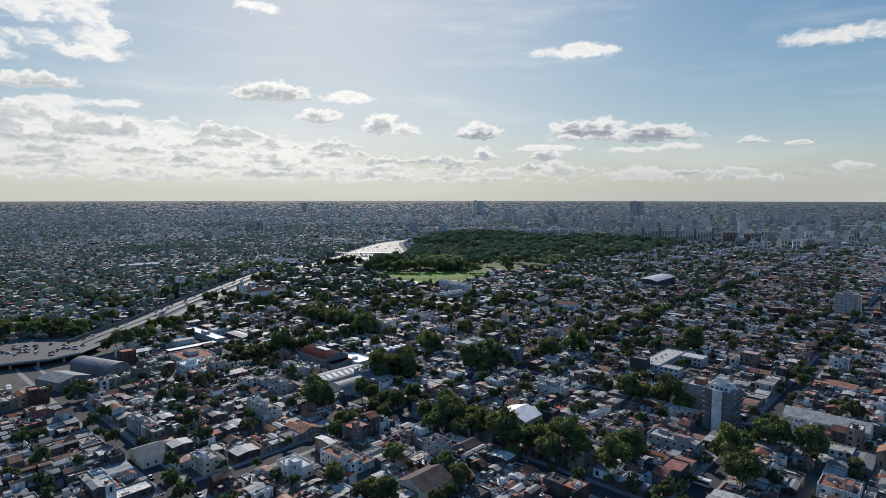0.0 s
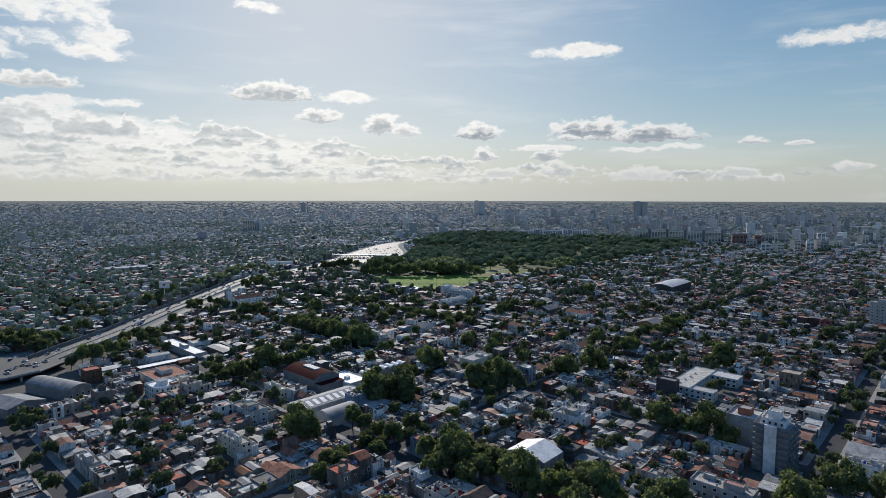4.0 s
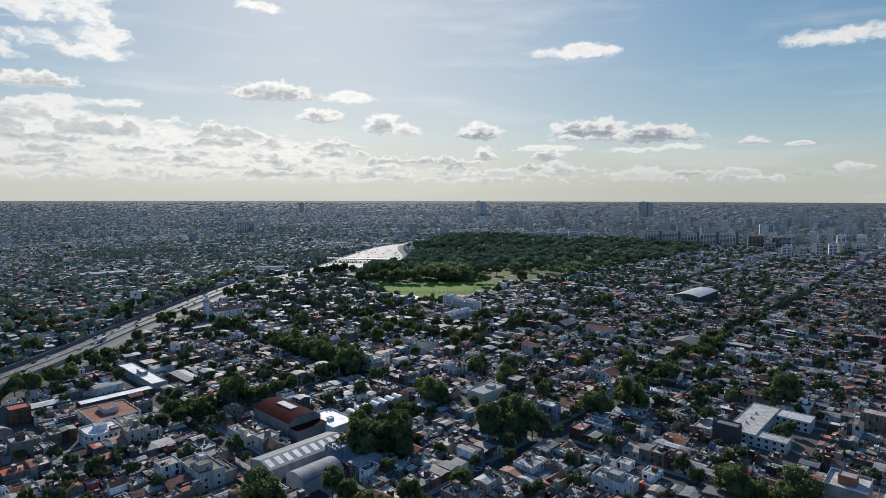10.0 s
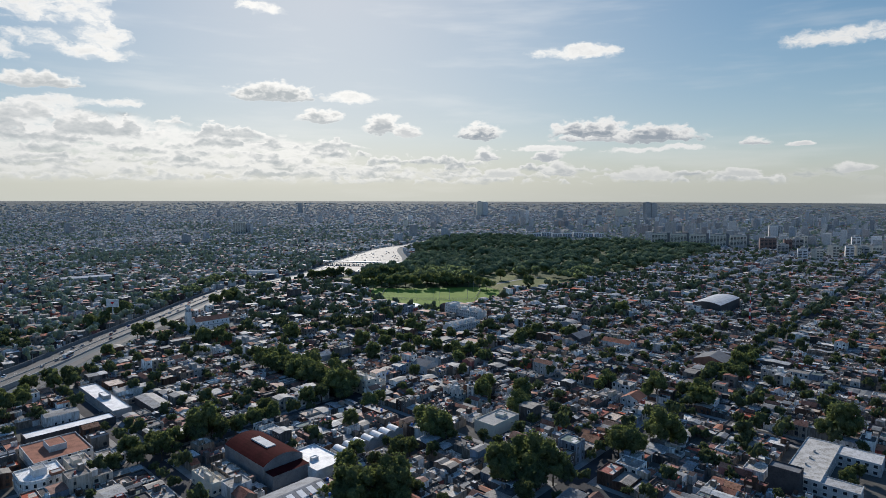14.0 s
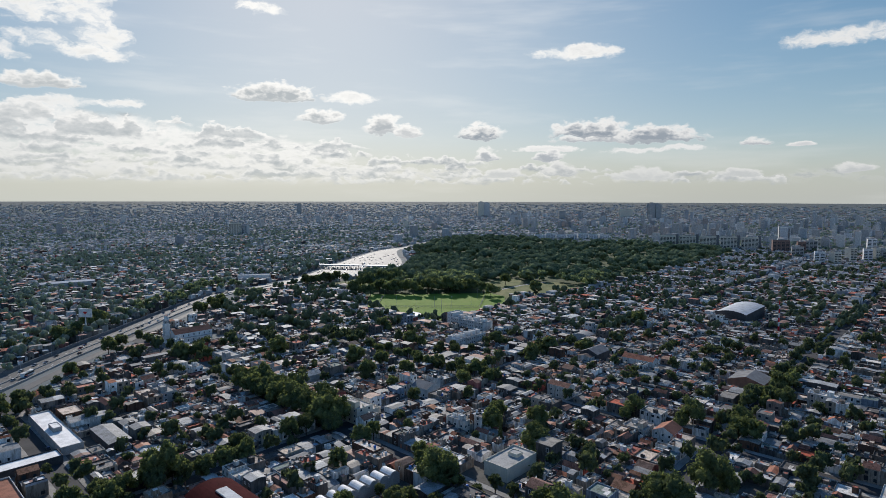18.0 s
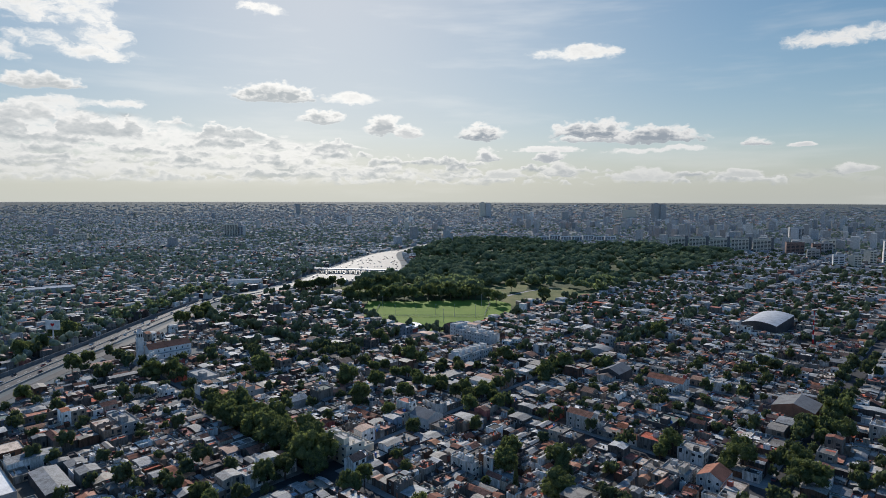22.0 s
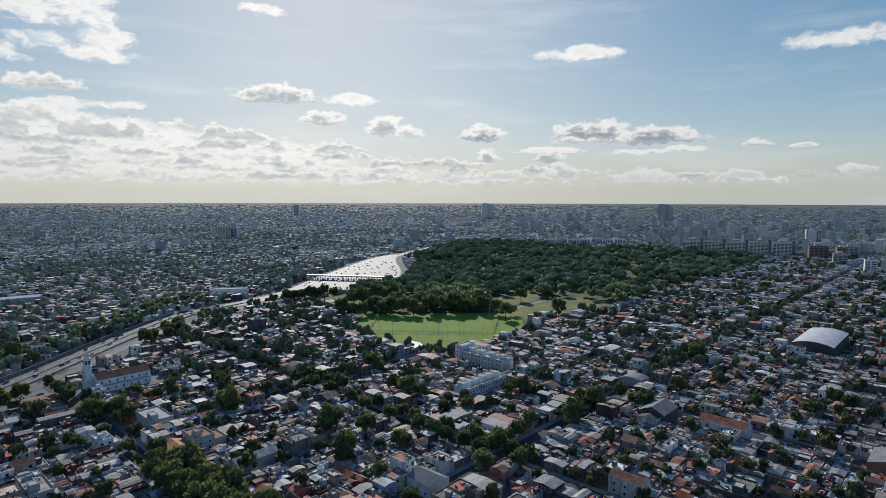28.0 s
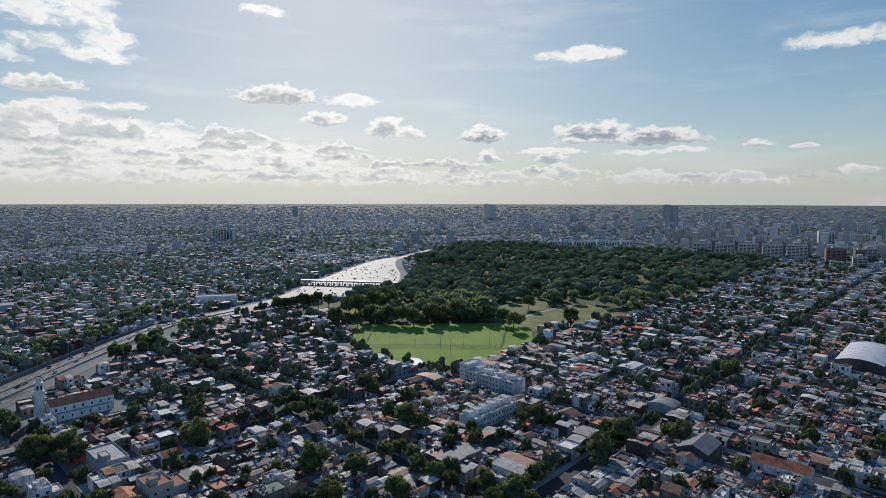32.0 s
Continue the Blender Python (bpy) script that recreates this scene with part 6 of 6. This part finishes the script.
T1 = math.degrees(math.atan2(-E1.x, E1.y))     # headings of the two street directions
T2 = math.degrees(math.atan2(-E2.x, E2.y))
for a in (100, 222, 340, 458, 576):
    for k in range(40):
        b = cr.uniform(-60, 700)
        p = at(a + cr.choice((-3.9, 3.9)), b)
        if seen(p.x, p.y, -10) and 235 < p.y < 640 and free(p.x, p.y) and abs(p.x) < 190 and cr.random() < 0.38 and all(abs(b - q) > 8 for q in B_STREETS):
            car(p.x, p.y, 0.02, T2 + cr.choice((0, 180)))
for b in (81, 242, 401, 559):
    for k in range(40):
        a = cr.uniform(100, 700)
        p = at(a, b + cr.choice((-3.9, 3.9)))
        if seen(p.x, p.y, -10) and 235 < p.y < 640 and free(p.x, p.y) and abs(p.x) < 190 and cr.random() < 0.38 and all(abs(a - q) > 8 for q in A_STREETS):
            car(p.x, p.y, 0.03, T1 + cr.choice((0, 180)))


def line_at(y):
    for (x0, y0, w0), (x1, y1, w1) in zip(LINE, LINE[1:]):
        if y0 <= y <= y1:
            f = (y - y0) / max(1e-6, y1 - y0)
            return x0 + f * (x1 - x0), w0 + f * (w1 - w0), math.degrees(math.atan2(-(x1 - x0), y1 - y0))
    return None


for k in range(44):
    y = 515 + k * 13 + cr.uniform(-4, 4)
    x, w, turn = line_at(y)
    if cr.random() < 0.75:
        lane = cr.choice((-0.7, -0.3, 0.3, 0.7))
        car(x + lane * w, y, road_z(y) + 0.02, turn + (180 if lane < 0 else 0), False, "car driving along the pale highway", "highway cars")
for k in range(85):
    y = cr.uniform(1190, 1560)
    x, w, turn = line_at(y)
    car(x + cr.uniform(-0.9, 0.9) * w, y, 0.32, turn, False, "car near the toll plaza", "toll cars")
bus(115, 253, 0.03, T2, "white city bus on the crossing")
bus(91, 246, 0.03, 80, "white city bus turning at the crossing")
bus(-266, 648, road_z(648) + 0.02, 1, "long white bus on the highway")
bus(-255, 390, 0.16, 35, "white bus on the road under the bridge")

# ---- bridge over the underpass ----
DECK = [(-365, 408), (-325, 420), (-292, 434), (-278, 443), (-264, 450), (-253, 468), (-250, 498), (-258, 504), (-310, 506), (-365, 480)]
deck = Pile(HIGHWAY)
deck.prism(DECK, 3.6, 4.5, 0, 0)
tagged(new("road_bridge", deck.mesh("road_bridge")), "wide paved bridge deck of the interchange", "bridge", kind="structure")
t = thing("bridge_wall", -300, 430, 0, "dark concrete wall and piers under the bridge edge", "wall")
for (x0, y0), (x1, y1) in zip(DECK[:5], DECK[1:6]):
    d = Vector((x1 - x0, y1 - y0)).normalized()
    n = Vector((-d.y, d.x))
    p = Pile(GREY)
    p.prism([(x0 + 300, y0 - 430), (x1 + 300, y1 - 430), (x1 + n.x * 0.35 + 300, y1 + n.y * 0.35 - 430), (x0 + n.x * 0.35 + 300, y0 + n.y * 0.35 - 430)], 4.5, 5.5, 0, 0)
    part("parapet", p, t)
    m = Vector(((x0 + x1) / 2, (y0 + y1) / 2)) + n * 2.5
    part("pier", box_mesh("pier", m.x + 300 - 0.6, m.x + 300 + 0.6, m.y - 430 - 0.6, m.y - 430 + 0.6, -0.02, 3.6, GREY), t)
    q = Pile(DARK_GREY)
    a, b = Vector((x0, y0)) + n * 14, Vector((x1, y1)) + n * 14
    q.prism([(a.x + 300, a.y - 430), (b.x + 300, b.y - 430), (b.x + n.x + 300, b.y + n.y - 430), (a.x + n.x + 300, a.y + n.y - 430)], -0.02, 3.6, 0, 0)
    part("abutment", q, t)
for k in range(34):
    x, y = cr.uniform(-335, -258), cr.uniform(462, 500)
    car(x, y, 4.52, cr.choice((80, 95, 260, 10)), True, "car waiting on the interchange bridge", "bridge cars")
# Added dark wall: gives the strip of embankment shadow beside the carriageway.
wall = smooth_line([(x - w - 3.0, y, 0.35) for x, y, w in MAIN[:7]])
vs, fs = [], []
for x, y, w in wall:
    vs += [(x - 0.2, y, -0.1), (x + 0.2, y, -0.1), (x + 0.2, y, road_z(y) + 2.6), (x - 0.2, y, road_z(y) + 2.6)]
for i in range(len(wall) - 1):
    for q in range(4):
        fs.append((4 * i + q, 4 * i + (q + 1) % 4, 4 * i + 4 + (q + 1) % 4, 4 * i + 4 + q))
tagged(new("wall_west", mesh_of("wall_west", vs, fs, [DARK_GREY])), "dark grey wall standing in for an embankment's shadow along the highway", "wall", kind="structure")
ribbon("trim", smooth_line([(x + 9.7 if y < 1050 else x, y, 0.3) for x, y, w in MAIN[:8]]), -1.0, 1.0, 0.9, GREY, "grey concrete barrier beside the highway", "barrier", thick=0.9)
ribbon("trim_median", smooth_line([(x, y, 0.25) for x, y, w in MAIN[:8]]), -1.0, 1.0, 0.7, GREY, "low concrete median barrier", "barrier", thick=0.7)
for off in (-0.52, 0.52):
    dashes = Pile(PAINT)
    y = 520
    while y < 1000:
        x, w, turn = line_at(y)
        k = len(dashes.v)
        x += off * w
        z = road_z(y) + 0.012
        z2 = road_z(y + 4) + 0.012
        dashes.v += [(x - 0.12, y, z), (x + 0.12, y, z), (x + 0.12, y + 4, z2), (x - 0.12, y + 4, z2)]
        dashes.face((k, k + 1, k + 2, k + 3), 0)
        y += 11
    tagged(new("road_marking", dashes.mesh("road_marking")), "white dashed lane lines on the highway", "road marking", kind="stuff")


# ---- lamps, poles, signs ----
def pole_mesh(name, h, r, mat, arm=0.0):
    vs, fs = [], []
    for z, q in ((0, r), (h, r * 0.6)):
        vs += [(q * math.cos(i * 1.0472), q * math.sin(i * 1.0472), z) for i in range(6)]
    fs = [(i, (i + 1) % 6, 6 + (i + 1) % 6, 6 + i) for i in range(6)] + [tuple(range(6, 12))]
    return mesh_of(name, vs, fs, [mat])


LAMP_POLE = pole_mesh("pole", 11.0, 0.14, STEEL)
LAMP_ARM = box_mesh("arm", 0, 2.2, -0.06, 0.06, 10.7, 10.85, STEEL)
LAMP_HEAD = box_mesh("lamp_head", 1.9, 2.8, -0.15, 0.15, 10.6, 10.75, GREY)
for k in range(15):
    y = 520 + k * 36
    x, w, turn = line_at(y)
    t = thing("street_lamp", x - w - 1.2, y, road_z(y) - 0.02, "tall grey steel highway lamp on one arm", "street lamp", "highway lamps", turn=turn)
    part("pole", LAMP_POLE, t)
    arm = part("arm", LAMP_ARM, t)
    part("lamp_head", LAMP_HEAD, arm)
FLOOD = pole_mesh("pole", 13.0, 0.16, STEEL)
for x, y in ((-30, 907), (-9, 907), (11, 906), (30, 906), (51, 905), (-46, 958), (63, 970), (18, 880)):
    t = thing("field_pole", x, y, 0.1, "slender steel pole at the playing field", "pole", "field poles")
    pole = part("pole", FLOOD, t)
    part("floodlight", box_mesh("floodlight", -0.5, 0.5, -0.15, 0.15, 12.6, 13.1, GREY), pole)
t = thing("fence", 0, 906, 0.1, "thin steel mesh fence round the playing field", "fence")
FENCE_POST = pole_mesh("post", 2.6, 0.07, STEEL)
runs = (((-52, 911), (60, 906)), ((-52, 911), (-50, 985)), ((60, 906), (74, 985)))
for (x0, y0), (x1, y1) in runs:
    n = int(math.hypot(x1 - x0, y1 - y0) / 5)
    for i in range(n + 1):
        f = i / n
        ob = part("post", FENCE_POST, t)
        ob.location = (x0 + f * (x1 - x0), y0 + f * (y1 - y0) - 906, 0)
    for z in (0.4, 1.1, 1.8, 2.5):
        p = Pile(DARK_GREY)
        d = Vector((x1 - x0, y1 - y0)).normalized() * 0.05
        p.prism([(x0 + d.y, y0 - d.x - 906), (x1 + d.y, y1 - d.x - 906), (x1 - d.y, y1 + d.x - 906), (x0 - d.y, y0 + d.x - 906)], z, z + 0.12, 0, 0)
        part("rail", p, t)
hut = thing("field_hut", -8, 846, 0, "white hut with a pale ridged roof by the field", "hut", turn=20)
p = Pile(WHITE, MEMBRANE)
p.gable([(-6, -9), (6, -9), (6, 9), (-6, 9)], 0.0, 4.2, 1.4, 0, 1)
for nm, keep, m in (("wall", 0, WHITE), ("roof", 1, MEMBRANE)):
    q = Pile(m)
    q.v, q.f = p.v, [f for f, s in zip(p.f, p.s) if s == keep]
    q.s = [0] * len(q.f)
    part(nm, q, hut)

# Billboard on its mast.
t = thing("billboard", -298, 783, 0, "large white billboard with a red mark on a tall mast", "billboard", turn=-15)
part("mast", pole_mesh("mast", 16.0, 0.7, WHITE), t)
panel = part("panel", box_mesh("panel", -6.5, 6.5, -0.6, 0.6, 14.5, 22, WHITE), t)
m = Pile(RED_PAINT)
m.v = [(1.9 * math.sin(g) ** 3 + 0.2, -0.63, 18.4 + 1.6 * (0.8125 * math.cos(g) - 0.3125 * math.cos(2 * g) - 0.125 * math.cos(3 * g))) for g in [i * 0.2618 for i in range(24)]]
m.face(tuple(range(24)), 0)
part("mark", m, panel, "plain red shape")
# Red and white mast.
t = thing("mast", 323, 784, 0, "tall banded red and white steel mast", "mast")
for k in range(7):
    part("section", mesh_of("section", [(q * math.cos(i * 1.5708), q * math.sin(i * 1.5708), z) for z, q in ((k * 4, 0.9 - k * 0.08), (k * 4 + 4, 0.82 - k * 0.08)) for i in range(4)],
                            [(i, (i + 1) % 4, 4 + (i + 1) % 4, 4 + i) for i in range(4)] + [(4, 5, 6, 7)], [RED_PAINT if k % 2 == 0 else WHITE]), t)

# ---- toll plaza ----
t = thing("toll_canopy", -107, 1281, 0, "long pale toll canopy on columns over the lanes", "canopy", turn=-12.5)
part("roof", box_mesh("roof", -80, 80, -5, 5, 6.0, 7.0, MEMBRANE), t)
part("fascia", box_mesh("fascia", -80, 80, -5.15, -5.01, 5.4, 7.1, GREY), t)
COLUMN = box_mesh("column", -0.4, 0.4, -0.4, 0.4, 0.2, 6.0, GREY)
for k in range(20):
    ob = part("column", COLUMN, t)
    ob.location = (-76 + k * 8, 1.5, 0)
BOOTH = box_mesh("booth", -0.9, 0.9, -1.8, 1.8, 0, 2.8, CREAM)
ISLAND = box_mesh("island", -1.0, 1.0, -12, 12, -0.1, 0.22, GREY)
turn = radians(-12.5)
for k in range(19):
    u = -72 + k * 8
    b = thing("toll_booth", -107 + u * math.cos(turn), 1281 + u * math.sin(turn), 0.3, "small toll booth on a concrete island", "booth", "toll booths", turn=-12.5)
    part("booth", BOOTH, b)
    part("island", ISLAND, b)

# ---- single trees of the park and the highway ----
for x, y in ((-74, 990), (-66, 996), (-45, 1003), (-36, 1006), (-24, 1004), (-13, 1000), (4, 1006), (18, 1010), (30, 1012), (44, 1008), (60, 1012), (74, 1002), (80, 975), (112, 1085),
             (137, 992), (-85, 985), (-56, 1012), (10, 1020), (52, 1022)):
    tree(tr.choice((2, 0, 2)), x, y, tr.uniform(1.25, 1.6), "park trees")
for x, y in ((-153, 1082), (-147, 1086), (-141, 1088), (-135, 1090), (-129, 1096), (-122, 1106), (-111, 1110), (-160, 1074)):
    tree(tr.choice((1, 4)), x, y, tr.uniform(1.3, 1.6), "park trees")
# The tall dark group at the corner of the park.
for k in range(8):
    t = tree(2, -86 + 7.0 * k + tr.uniform(-3, 3), 1046 + 5.0 * k + tr.uniform(-6, 6), 1.3, "park trees")
    t.scale = (1.15, 1.15, tr.uniform(1.5, 1.9))
for x, y in ((-228, 862), (-226, 874), (-232, 886), (-222, 896), (-230, 908), (-218, 884), (-224, 920), (-215, 905), (-230, 940), (-300, 745), (-304, 757), (-299, 770), (-306, 800), (-302, 812), (-303, 826),
             (-226, 560), (-229, 580), (-243, 487), (-240, 495), (-234, 500), (-238, 512), (-232, 522), (-240, 530), (-233, 540), (-236, 552), (-228, 532), (-290, 537), (-297, 532), (-294, 545), (-238, 700), (-236, 716), (-233, 640), (-296, 560), (-298, 580), (-300, 610), (-342, 545), (-352, 540), (-360, 552), (-335, 552), (-348, 560), (-330, 538), (-322, 548), (-315, 560), (-325, 566), (-338, 570), (-356, 572), (-366, 560), (-372, 545), (-312, 540), (-305, 548), (-380, 570)):
    tree(tr.choice((0, 1, 4)), x, y, tr.uniform(0.9, 1.3), "highway trees")
# A dark cypress between the roofs.
cy = thing("cypress", 37, 522, 0, "tall narrow dark cypress tree", "tree")
rr = random.Random(5)
vs, fs = [], []
for k in range(420):
    z = rr.uniform(0.6, 14)
    r = 1.1 * (1 - (z / 14.5) ** 2) * rr.uniform(0.7, 1.1) + 0.1
    g = rr.uniform(0, 6.283)
    c = Vector((r * math.cos(g), r * math.sin(g), z))
    n = Vector((math.cos(g), math.sin(g), 0.4))
    s = Vector((-math.sin(g), math.cos(g), 0)) * 0.35
    i = len(vs)
    vs += [tuple(c - s), tuple(c + Vector((0, 0, -0.5)) + n * 0.15), tuple(c + s), tuple(c + Vector((0, 0, 0.9)) + n * 0.1)]
    fs.append((i, i + 1, i + 2, i + 3))
part("crown", mesh_of("crown", vs, fs, [LEAF_DARK]), cy)
part("trunk", trunk_mesh("trunk", 12, 0.25, 9, 0), cy)
